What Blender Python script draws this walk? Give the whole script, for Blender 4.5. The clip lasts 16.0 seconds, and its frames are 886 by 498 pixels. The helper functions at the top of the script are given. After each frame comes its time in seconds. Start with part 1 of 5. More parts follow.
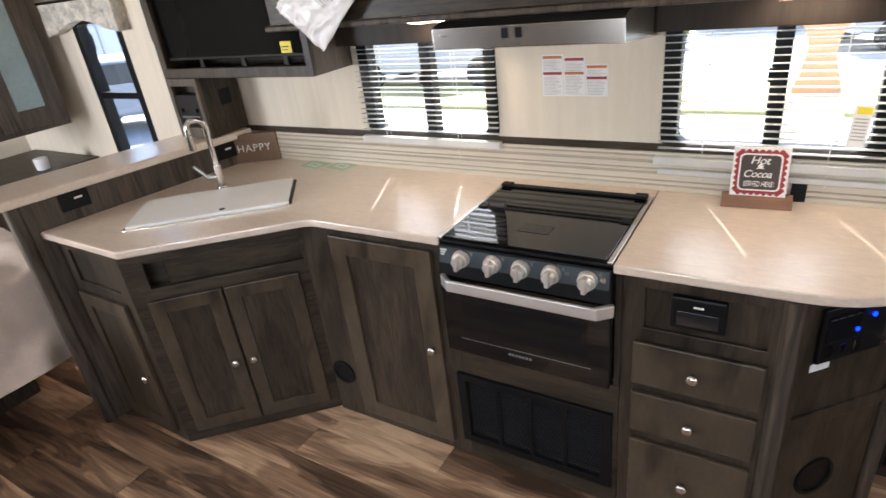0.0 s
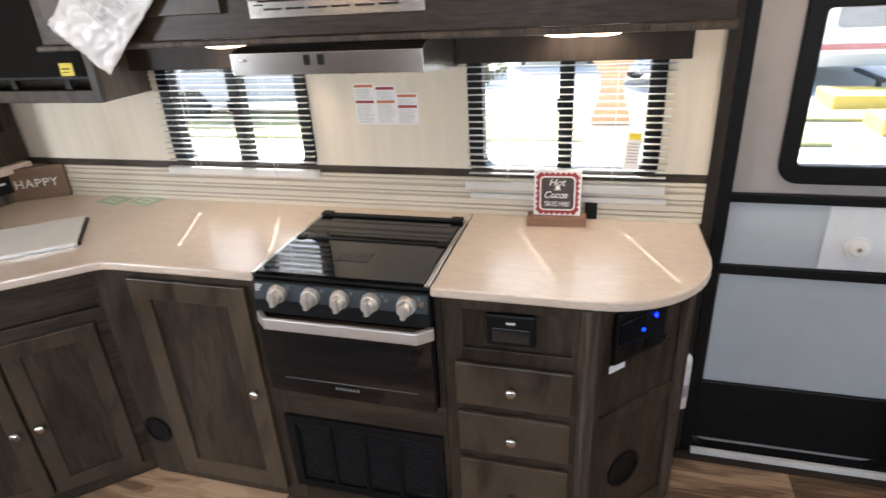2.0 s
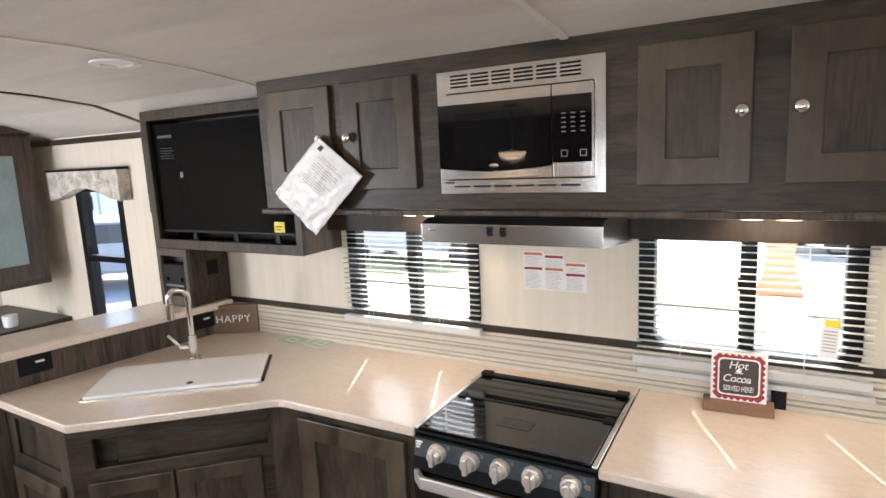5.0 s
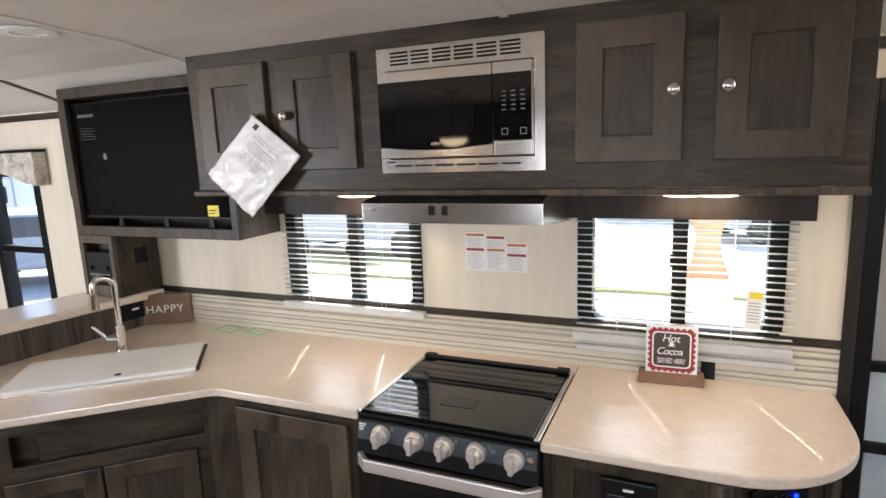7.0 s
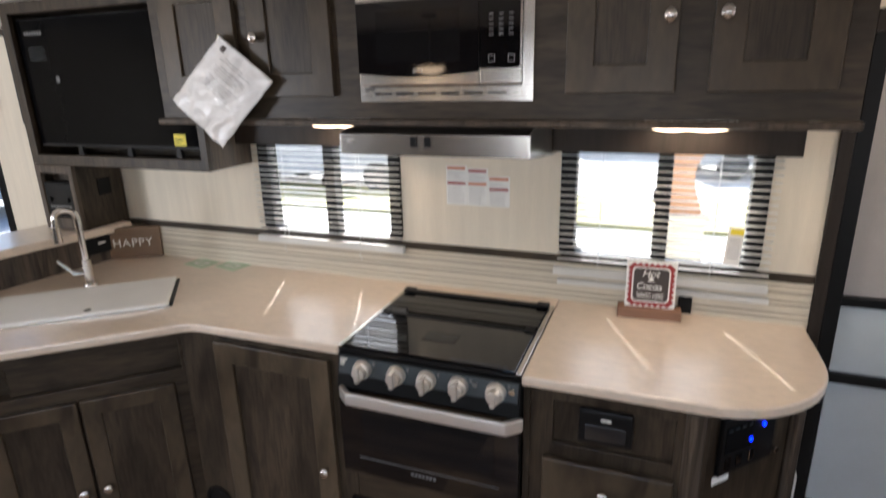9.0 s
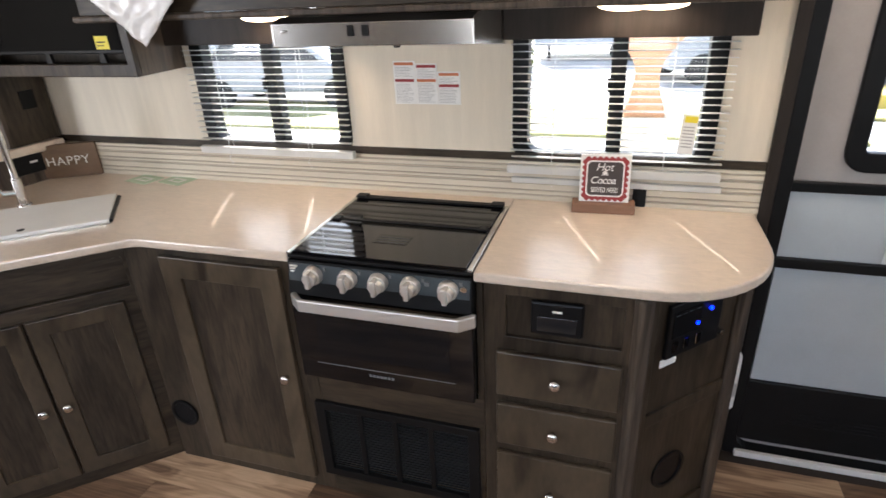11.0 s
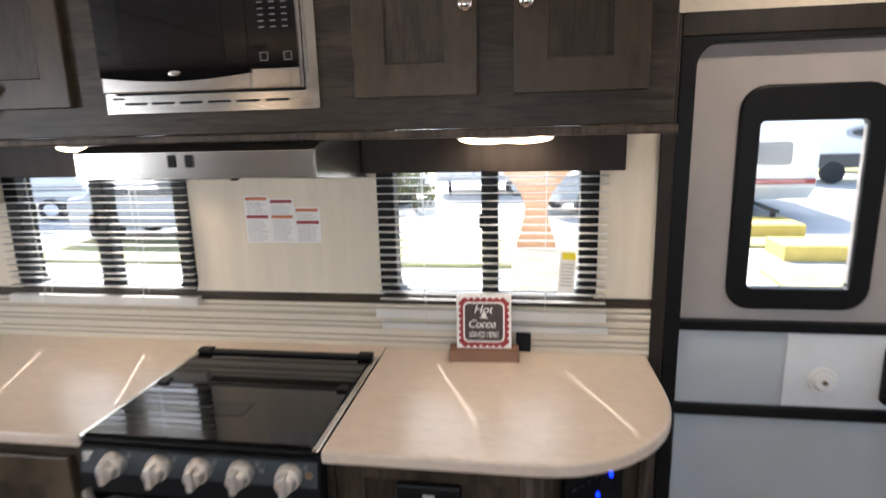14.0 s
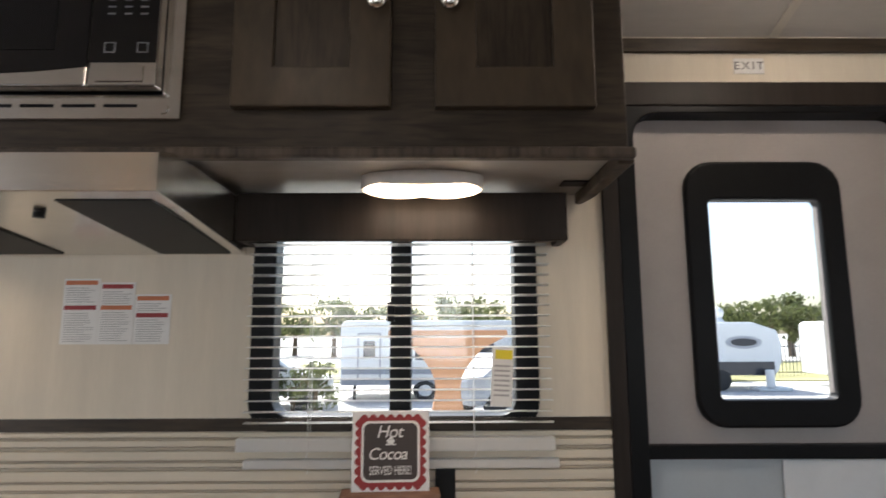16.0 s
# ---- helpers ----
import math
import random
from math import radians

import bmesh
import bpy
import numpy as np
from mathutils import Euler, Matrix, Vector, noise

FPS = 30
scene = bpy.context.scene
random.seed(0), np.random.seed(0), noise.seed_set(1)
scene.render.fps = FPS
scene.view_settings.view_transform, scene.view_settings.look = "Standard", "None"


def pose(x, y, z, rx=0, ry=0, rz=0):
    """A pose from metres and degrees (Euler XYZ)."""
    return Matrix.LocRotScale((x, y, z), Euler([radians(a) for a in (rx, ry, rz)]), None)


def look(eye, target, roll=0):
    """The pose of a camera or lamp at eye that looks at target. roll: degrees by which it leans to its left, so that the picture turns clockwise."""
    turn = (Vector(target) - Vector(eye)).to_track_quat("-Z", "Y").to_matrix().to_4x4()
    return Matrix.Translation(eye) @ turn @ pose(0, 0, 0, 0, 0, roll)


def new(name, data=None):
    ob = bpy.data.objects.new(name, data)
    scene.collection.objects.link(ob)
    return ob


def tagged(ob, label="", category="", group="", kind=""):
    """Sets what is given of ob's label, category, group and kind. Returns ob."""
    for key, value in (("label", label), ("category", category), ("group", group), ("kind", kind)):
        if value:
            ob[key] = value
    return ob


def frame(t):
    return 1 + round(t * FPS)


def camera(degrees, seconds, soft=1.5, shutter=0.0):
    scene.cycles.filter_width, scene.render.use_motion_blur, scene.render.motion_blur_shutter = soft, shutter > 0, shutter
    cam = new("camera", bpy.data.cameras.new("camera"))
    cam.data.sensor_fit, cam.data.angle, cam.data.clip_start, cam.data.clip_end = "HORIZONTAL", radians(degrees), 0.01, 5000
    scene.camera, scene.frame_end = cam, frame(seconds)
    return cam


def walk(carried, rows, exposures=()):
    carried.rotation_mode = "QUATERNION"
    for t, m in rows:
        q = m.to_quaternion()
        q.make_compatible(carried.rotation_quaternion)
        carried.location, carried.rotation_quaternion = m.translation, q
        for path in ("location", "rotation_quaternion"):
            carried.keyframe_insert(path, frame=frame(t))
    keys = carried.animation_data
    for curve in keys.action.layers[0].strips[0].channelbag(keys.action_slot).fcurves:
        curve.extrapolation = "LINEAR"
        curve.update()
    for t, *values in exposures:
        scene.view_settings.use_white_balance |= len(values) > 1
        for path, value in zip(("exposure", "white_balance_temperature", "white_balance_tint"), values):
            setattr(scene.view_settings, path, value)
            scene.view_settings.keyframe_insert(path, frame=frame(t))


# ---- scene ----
cam = camera(75.2, 16.0, 1.5, 0.5)
PATH = [
    (0, (0.054, 0.118, 1.666), (-0.936, 1.615, 0.784), -7.1),
    (0.5, (0.066, 0.114, 1.658), (-0.792, 1.699, 0.792), -6.1),
    (1, (0.092, 0.16, 1.644), (-0.464, 1.881, 0.791), -4.0),
    (1.5, (0.12, 0.181, 1.63), (-0.305, 1.954, 0.808), -3.1),
    (2, (0.12, 0.176, 1.644), (-0.399, 1.918, 0.809), -3.4),
    (2.5, (0.084, 0.182, 1.643), (-0.63, 1.844, 0.79), -4.6),
    (3, (0.053, 0.172, 1.642), (-0.818, 1.753, 0.781), -5.1),
    (3.5, (0.023, 0.138, 1.662), (-0.976, 1.709, 0.932), -4.2),
    (4, (0.032, 0.128, 1.709), (-0.999, 1.761, 1.189), -3.1),
    (4.2, (0.036, 0.125, 1.722), (-0.994, 1.779, 1.268), -2.9),
    (6.3, (0.033, 0.132, 1.664), (-0.816, 1.92, 1.381), -2.5),
    (6.5, (0.033, 0.131, 1.664), (-0.796, 1.924, 1.352), -2.6),
    (7, (0.031, 0.133, 1.664), (-0.762, 1.934, 1.309), -2.3),
    (7.5, (0.032, 0.132, 1.664), (-0.734, 1.951, 1.341), -1.3),
    (8, (0.033, 0.132, 1.664), (-0.715, 1.968, 1.398), -0.2),
    (8.5, (0.017, 0.142, 1.662), (-0.701, 1.985, 1.363), -0.4),
    (9, (-0.011, 0.161, 1.659), (-0.701, 1.945, 1.076), -1.4),
    (9.2, (-0.013, 0.163, 1.658), (-0.709, 1.91, 0.977), -1.8),
    (11.3, (0.041, 0.207, 1.573), (-0.474, 1.938, 0.714), -2.7),
    (11.5, (0.037, 0.198, 1.567), (-0.422, 1.938, 0.694), -2.3),
    (12, (0.089, 0.225, 1.598), (-0.327, 1.958, 0.692), -2.6),
    (12.5, (0.09, 0.224, 1.583), (-0.304, 1.94, 0.633), -1.7),
    (13, (0.087, 0.219, 1.566), (-0.253, 1.945, 0.613), -1.0),
    (13.5, (0.101, 0.255, 1.591), (-0.215, 2.076, 0.827), -0.8),
    (14, (0.108, 0.469, 1.553), (-0.193, 2.398, 1.119), -1.5),
    (14.5, (0.034, 0.653, 1.404), (-0.304, 2.608, 1.151), 0.4),
    (15, (-0.011, 0.728, 1.279), (-0.322, 2.704, 1.268), 1.3),
    (15.5, (0.028, 0.78, 1.241), (-0.105, 2.766, 1.432), 0.7),
    (16, (0.076, 0.795, 1.245), (0.094, 2.774, 1.532), -0.2),
]
walk(cam, [(t, look(eye, target, roll)) for t, eye, target, roll in PATH], [(0, 2.2, 6150, 12), (3, 2.2, 6150, 12), (4.2, 2.4, 6150, 12), (7, 2.2, 6150, 12), (8.5, 2.12, 6150, 12), (9, 1.8, 6150, 12), (11.3, 2.12, 6150, 12), (13, 2.15, 6150, 12), (13.5, 2.15, 6150, 12), (14, 1.85, 6150, 12), (15, 1.5, 6200, 12), (16, 1.2, 6250, 12)])

# ---- world, sun, large lights ----
SUN_ELEV, SUN_AZ = 50.0, 24.0      # degrees above the horizon; degrees from +y towards -x
world = bpy.data.worlds.new("world")
scene.world = world
world.use_nodes = True
wn = world.node_tree
sky = wn.nodes.new("ShaderNodeTexSky")
sky.sky_type = 'NISHITA'
sky.sun_disc = False
sky.sun_elevation = radians(SUN_ELEV)
sky.sun_rotation = radians(-SUN_AZ)
sky.dust_density = 2.5
wn.links.new(sky.outputs[0], wn.nodes["Background"].inputs[0])
wn.nodes["Background"].inputs[1].default_value = 0.15
sun = new("sun", bpy.data.lights.new("sun", 'SUN'))
sun.data.energy, sun.data.angle, sun.data.color = 5.0, radians(0.5), (1.0, 0.95, 0.88)
to_sun = Vector((-math.sin(radians(SUN_AZ)) * math.cos(radians(SUN_ELEV)), math.cos(radians(SUN_AZ)) * math.cos(radians(SUN_ELEV)), math.sin(radians(SUN_ELEV))))
sun.matrix_world = look(to_sun * 30, (0, 0, 0))


def area_light(name, eye, target, sx, sy, power, color, spread=180):
    d = bpy.data.lights.new(name, 'AREA')
    d.shape, d.size, d.size_y, d.energy, d.color = 'RECTANGLE', sx, sy, power, color
    d.spread = radians(spread)
    ob = new(name, d)
    ob.matrix_world = look(eye, target)
    return ob


# fill lamps added in assumed, unseen window openings (south and east walls), and the lamps
DAY, WARM = (0.95, 0.97, 1.0), (1.0, 0.84, 0.66)
area_light("unseen_window_fill", (-0.35, -1.26, 1.35), (-1.1, 0.6, 0.45), 1.3, 0.7, 1.9, DAY, 95)
area_light("unseen_window_fill", (1.75, -1.26, 1.35), (1.2, 0.9, 0.0), 1.0, 0.7, 1.3, DAY, 80)
area_light("unseen_window_fill", (2.66, 1.2, 1.35), (0.4, 1.2, 0.0), 0.85, 0.65, 0.9, DAY, 100)
area_light("unseen_window_fill", (-3.7, -1.26, 1.35), (-3.7, 1, 1.1), 0.8, 0.7, 16, DAY)
for lx in (-1.02, 0.047):
    area_light("under_cabinet_lamp", (lx, 1.85, 1.492), (lx, 1.85, 0), 0.2, 0.07, 0.2, WARM)
area_light("pendant_lamp", (-1.52, -0.6, 1.645), (-1.52, -0.6, 0), 0.16, 0.16, 0.6, WARM)
# the downlight at x -1.74 is unlit; its 0.25 W here is added fill
for lx, ly in ((-1.74, 1.26), (0.8, 1.6), (-0.3, 0.92)):
    area_light("ceiling_lamp", (lx, ly, 2.025 if ly < 1.3 else 1.99), (lx, ly, 0), 0.08, 0.08, 1.0 if lx > 0.5 else 0.45 if lx > -1.5 else 0.25, WARM)


# ---- materials ----
def mat(name, base, rough=0.5, metal=0.0, vary=0.15, scale=8.0, stretch=(1, 1, 1), bump=0.05, fine=60.0, spec=0.5, dark=None, coat=0.0, rand=0.0, turn=(0, 0, 0), swirl=0.4, span=(0.45, 0.95)):
    """Two scales of variation over a base colour, with fine relief."""
    m = bpy.data.materials.new(name)
    m.use_nodes = True
    t = m.node_tree
    b = t.nodes["Principled BSDF"]
    b.inputs["Roughness"].default_value, b.inputs["Metallic"].default_value = rough, metal
    b.inputs["Specular IOR Level"].default_value = spec
    b.inputs["Coat Weight"].default_value = coat
    co = t.nodes.new("ShaderNodeTexCoord")
    mp = t.nodes.new("ShaderNodeMapping")
    mp.inputs["Scale"].default_value = stretch
    mp.inputs["Rotation"].default_value = turn
    t.links.new(co.outputs["Object"], mp.inputs[0])
    vec = mp.outputs[0]
    if rand:
        oi = t.nodes.new("ShaderNodeObjectInfo")
        mul = t.nodes.new("ShaderNodeMath"); mul.operation = 'MULTIPLY'; mul.inputs[1].default_value = 37.0
        t.links.new(oi.outputs["Random"], mul.inputs[0])
        ad = t.nodes.new("ShaderNodeVectorMath"); ad.operation = 'ADD'
        t.links.new(vec, ad.inputs[0]); t.links.new(mul.outputs[0], ad.inputs[1])
        vec = ad.outputs[0]
    big = t.nodes.new("ShaderNodeTexNoise"); big.inputs["Scale"].default_value = scale; big.inputs["Detail"].default_value = 5; big.inputs["Distortion"].default_value = swirl
    small = t.nodes.new("ShaderNodeTexNoise"); small.inputs["Scale"].default_value = fine; small.inputs["Detail"].default_value = 3
    t.links.new(vec, big.inputs["Vector"]); t.links.new(vec, small.inputs["Vector"])
    mix = t.nodes.new("ShaderNodeMath"); mix.operation = 'MULTIPLY_ADD'; mix.inputs[1].default_value = 0.45
    t.links.new(small.outputs[0], mix.inputs[0]); t.links.new(big.outputs[0], mix.inputs[2])
    ramp = t.nodes.new("ShaderNodeValToRGB")
    lo = dark or [c * (1 - vary) for c in base]
    ramp.color_ramp.elements[0].position, ramp.color_ramp.elements[1].position = span
    ramp.color_ramp.elements[0].color = (*lo, 1)
    ramp.color_ramp.elements[1].color = (*[min(1, c * (1 + vary * 0.6)) for c in base], 1)
    t.links.new(mix.outputs[0], ramp.inputs[0])
    col = ramp.outputs[0]
    if rand:
        hs = t.nodes.new("ShaderNodeHueSaturation")
        mr = t.nodes.new("ShaderNodeMapRange"); mr.inputs[3].default_value, mr.inputs[4].default_value = 1 - rand, 1 + rand
        t.links.new(oi.outputs["Random"], mr.inputs[0]); t.links.new(mr.outputs[0], hs.inputs["Value"]); t.links.new(col, hs.inputs["Color"])
        col = hs.outputs[0]
    t.links.new(col, b.inputs["Base Color"])
    if bump:
        bp = t.nodes.new("ShaderNodeBump"); bp.inputs["Strength"].default_value = bump; bp.inputs["Distance"].default_value = 0.004
        t.links.new(mix.outputs[0], bp.inputs["Height"]); t.links.new(bp.outputs[0], b.inputs["Normal"])
    return m


def knots(m, size):
    """Sparse dark knots over a wood material's colour."""
    t = m.node_tree
    b = t.nodes["Principled BSDF"]
    src = b.inputs["Base Color"].links[0].from_socket
    vec = [n for n in t.nodes if n.bl_idname == "ShaderNodeMapping"][0].outputs[0]
    vo = t.nodes.new("ShaderNodeTexNoise"); vo.inputs["Scale"].default_value = size; vo.inputs["Detail"].default_value = 3; vo.inputs["Distortion"].default_value = 1.5
    t.links.new(vec, vo.inputs["Vector"])
    rp = t.nodes.new("ShaderNodeValToRGB")
    rp.color_ramp.elements[0].position, rp.color_ramp.elements[1].position = 0.28, 0.44
    rp.color_ramp.elements[0].color, rp.color_ramp.elements[1].color = (0.35, 0.32, 0.30, 1), (1, 1, 1, 1)
    t.links.new(vo.outputs[0], rp.inputs[0])
    mx = t.nodes.new("ShaderNodeMix"); mx.data_type = 'RGBA'; mx.blend_type = 'MULTIPLY'; mx.inputs[0].default_value = 1.0
    t.links.new(src, mx.inputs[6]); t.links.new(rp.outputs[0], mx.inputs[7])
    t.links.new(mx.outputs[2], b.inputs["Base Color"])


def ticks(m, stretch):
    """Short dark pores along the grain."""
    t = m.node_tree
    b = t.nodes["Principled BSDF"]
    src = b.inputs["Base Color"].links[0].from_socket
    co = t.nodes.new("ShaderNodeTexCoord")
    mp = t.nodes.new("ShaderNodeMapping"); mp.inputs["Scale"].default_value = stretch
    t.links.new(co.outputs["Object"], mp.inputs[0])
    no = t.nodes.new("ShaderNodeTexNoise"); no.inputs["Scale"].default_value = 1.0; no.inputs["Detail"].default_value = 3; no.inputs["Distortion"].default_value = 0.5
    t.links.new(mp.outputs[0], no.inputs["Vector"])
    rp = t.nodes.new("ShaderNodeValToRGB")
    rp.color_ramp.elements[0].position, rp.color_ramp.elements[1].position = 0.30, 0.52
    rp.color_ramp.elements[0].color, rp.color_ramp.elements[1].color = (0.55, 0.53, 0.51, 1), (1, 1, 1, 1)
    t.links.new(no.outputs[0], rp.inputs[0])
    mx = t.nodes.new("ShaderNodeMix"); mx.data_type = 'RGBA'; mx.blend_type = 'MULTIPLY'; mx.inputs[0].default_value = 1.0
    t.links.new(src, mx.inputs[6]); t.links.new(rp.outputs[0], mx.inputs[7])
    t.links.new(mx.outputs[2], b.inputs["Base Color"])


def glow(name, color, strength):
    m = bpy.data.materials.new(name)
    m.use_nodes = True
    b = m.node_tree.nodes["Principled BSDF"]
    b.inputs["Base Color"].default_value = (*color, 1)
    b.inputs["Emission Color"].default_value, b.inputs["Emission Strength"].default_value = (*color, 1), strength
    return m


def pane_mat(name, tint, gloss):
    m = bpy.data.materials.new(name)
    m.use_nodes = True
    t = m.node_tree
    t.nodes.remove(t.nodes["Principled BSDF"])
    tr = t.nodes.new("ShaderNodeBsdfTransparent"); tr.inputs[0].default_value = (*tint, 1)
    gl = t.nodes.new("ShaderNodeBsdfGlossy"); gl.inputs["Roughness"].default_value = 0.02
    mx = t.nodes.new("ShaderNodeMixShader"); mx.inputs[0].default_value = gloss
    t.links.new(tr.outputs[0], mx.inputs[1]); t.links.new(gl.outputs[0], mx.inputs[2])
    t.links.new(mx.outputs[0], t.nodes["Material Output"].inputs[0])
    return m


WOOD_D = (0.022, 0.016, 0.0105)
wood_v = mat("stained_wood_upright", (0.052, 0.038, 0.025), 0.42, spec=0.3, vary=0.5, scale=4, fine=28, stretch=(3.2, 3.2, 0.7), swirl=1.3, bump=0.12, dark=WOOD_D)
wood_h = mat("stained_wood_level", (0.052, 0.038, 0.025), 0.42, spec=0.3, vary=0.5, scale=4, fine=28, stretch=(0.7, 3.2, 3.2), swirl=1.3, bump=0.12, dark=WOOD_D)
wood_door = mat("door_wood", (0.076, 0.056, 0.036), 0.36, spec=0.28, vary=0.25, scale=5, fine=30, stretch=(2.2, 2.2, 0.8), bump=0.05, dark=(0.046, 0.035, 0.023), rand=0.10)
wood_grey = mat("grey_wood_panel", (0.092, 0.07, 0.051), 0.5, spec=0.3, vary=0.4, scale=5, fine=30, stretch=(5, 5, 0.5), bump=0.1, dark=(0.045, 0.036, 0.03))

for wm, ks in ((wood_v, 2.6), (wood_h, 2.6), (wood_grey, 3.0), (wood_door, 2.2)):
    knots(wm, ks)
ticks(wood_v, (120, 120, 9))
ticks(wood_h, (9, 120, 120))
ticks(wood_grey, (90, 90, 5))


def plank_mat():
    """Walnut-look vinyl: broad tan and brown figure, cathedral grain lines, each plank its own piece of it."""
    m = bpy.data.materials.new("floor_planks")
    m.use_nodes = True
    t = m.node_tree
    b = t.nodes["Principled BSDF"]
    b.inputs["Roughness"].default_value = 0.33
    co, oi = t.nodes.new("ShaderNodeTexCoord"), t.nodes.new("ShaderNodeObjectInfo")
    mul = t.nodes.new("ShaderNodeMath"); mul.operation = 'MULTIPLY'; mul.inputs[1].default_value = 53.0
    t.links.new(oi.outputs["Random"], mul.inputs[0])
    ad = t.nodes.new("ShaderNodeVectorMath"); ad.operation = 'ADD'
    t.links.new(co.outputs["Object"], ad.inputs[0]); t.links.new(mul.outputs[0], ad.inputs[1])
    mp = t.nodes.new("ShaderNodeMapping"); mp.inputs["Scale"].default_value = (1.1, 6.5, 1)
    t.links.new(ad.outputs[0], mp.inputs[0])
    big = t.nodes.new("ShaderNodeTexNoise"); big.inputs["Scale"].default_value = 1.3; big.inputs["Detail"].default_value = 2; big.inputs["Distortion"].default_value = 0.8
    t.links.new(mp.outputs[0], big.inputs["Vector"])
    # rings of the broad figure, as fine grain lines
    rings = t.nodes.new("ShaderNodeMath"); rings.operation = 'MULTIPLY'; rings.inputs[1].default_value = 62.0
    t.links.new(big.outputs[0], rings.inputs[0])
    sn = t.nodes.new("ShaderNodeMath"); sn.operation = 'SINE'
    t.links.new(rings.outputs[0], sn.inputs[0])
    mp2 = t.nodes.new("ShaderNodeMapping"); mp2.inputs["Scale"].default_value = (1.5, 40, 1)
    t.links.new(ad.outputs[0], mp2.inputs[0])
    fine = t.nodes.new("ShaderNodeTexNoise"); fine.inputs["Scale"].default_value = 3.0; fine.inputs["Detail"].default_value = 4
    t.links.new(mp2.outputs[0], fine.inputs["Vector"])
    ma = t.nodes.new("ShaderNodeMath"); ma.operation = 'MULTIPLY_ADD'; ma.inputs[1].default_value = 0.035
    t.links.new(sn.outputs[0], ma.inputs[0]); t.links.new(big.outputs[0], ma.inputs[2])
    mb = t.nodes.new("ShaderNodeMath"); mb.operation = 'MULTIPLY_ADD'; mb.inputs[1].default_value = 0.30
    t.links.new(fine.outputs[0], mb.inputs[0]); t.links.new(ma.outputs[0], mb.inputs[2])
    mr = t.nodes.new("ShaderNodeMapRange"); mr.inputs[3].default_value, mr.inputs[4].default_value = -0.12, 0.12
    t.links.new(oi.outputs["Random"], mr.inputs[0])
    mc = t.nodes.new("ShaderNodeMath"); mc.operation = 'ADD'
    t.links.new(mb.outputs[0], mc.inputs[0]); t.links.new(mr.outputs[0], mc.inputs[1])
    ramp = t.nodes.new("ShaderNodeValToRGB")
    cr = ramp.color_ramp
    cr.elements[0].position, cr.elements[0].color = 0.42, (0.060, 0.036, 0.023, 1)
    cr.elements[1].position, cr.elements[1].color = 0.90, (0.66, 0.47, 0.31, 1)
    for ps, cl in ((0.56, (0.18, 0.108, 0.066, 1)), (0.68, (0.33, 0.212, 0.132, 1)), (0.78, (0.53, 0.36, 0.225, 1))):
        e = cr.elements.new(ps); e.color = cl
    t.links.new(mc.outputs[0], ramp.inputs[0]); t.links.new(ramp.outputs[0], b.inputs["Base Color"])
    bp = t.nodes.new("ShaderNodeBump"); bp.inputs["Strength"].default_value = 0.08; bp.inputs["Distance"].default_value = 0.003
    t.links.new(mb.outputs[0], bp.inputs["Height"]); t.links.new(bp.outputs[0], b.inputs["Normal"])
    return m


floor_wood = plank_mat()
counter_m = mat("laminate_counter", (0.69, 0.57, 0.46), 0.3, vary=0.13, scale=9, fine=70, stretch=(1.8, 5, 5), bump=0.012, spec=0.6, swirl=1.4, coat=0.7)
counter_m.node_tree.nodes["Principled BSDF"].inputs["Coat Roughness"].default_value = 0.28
counter_m.node_tree.nodes["Principled BSDF"].inputs["Coat IOR"].default_value = 1.8
wall_m = mat("wall_paper", (0.71, 0.635, 0.515), 0.75, vary=0.07, scale=5, fine=60, stretch=(6, 6, 0.5), bump=0.08)
splash_m = mat("backsplash_stripe", (0.62, 0.56, 0.45), 0.45, vary=0.10, scale=4, fine=60, stretch=(0.3, 2, 6), bump=0.02)
splash_d = mat("backsplash_stripe_taupe", (0.44, 0.385, 0.30), 0.45, vary=0.12, scale=4, fine=60, stretch=(0.3, 2, 6), bump=0.02)
ceil_m = mat("ceiling_panel", (0.66, 0.63, 0.58), 0.7, vary=0.10, scale=2, fine=18, stretch=(1, 5, 1), bump=0.05)
trim_w = mat("cream_trim", (0.72, 0.68, 0.6), 0.5, vary=0.05, bump=0.0)
steel = mat("brushed_steel", (0.72, 0.70, 0.66), 0.2, metal=1.0, vary=0.12, scale=3, fine=90, stretch=(0.2, 6, 6), bump=0.01)
satin = mat("satin_steel", (0.78, 0.76, 0.73), 0.45, metal=0.9, vary=0.08, scale=3, fine=90, stretch=(0.2, 6, 6), bump=0.01)
chrome = mat("satin_nickel", (0.70, 0.67, 0.63), 0.18, metal=1.0, vary=0.05, bump=0.0)
knob_m = mat("knob_satin", (0.76, 0.73, 0.69), 0.42, metal=0.8, vary=0.1, bump=0.02)
black_p = mat("black_plastic", (0.006, 0.006, 0.0065), 0.42, vary=0.2, bump=0.02, spec=0.18)
black_g = mat("black_glass", (0.004, 0.004, 0.005), 0.05, vary=0.1, bump=0.0, spec=0.55)
tv_black = mat("television_glass", (0.0025, 0.0025, 0.003), 0.10, vary=0.1, bump=0.0, spec=0.03)
trim_d = mat("dark_door_trim", (0.022, 0.016, 0.012), 0.5, spec=0.25, vary=0.4, scale=5, fine=30, stretch=(5, 5, 0.5), bump=0.08)
grey_pan = mat("control_panel_grey", (0.05, 0.062, 0.07), 0.35, vary=0.1, bump=0.0)
white_p = mat("white_plastic", (0.78, 0.77, 0.74), 0.4, vary=0.04, bump=0.01)
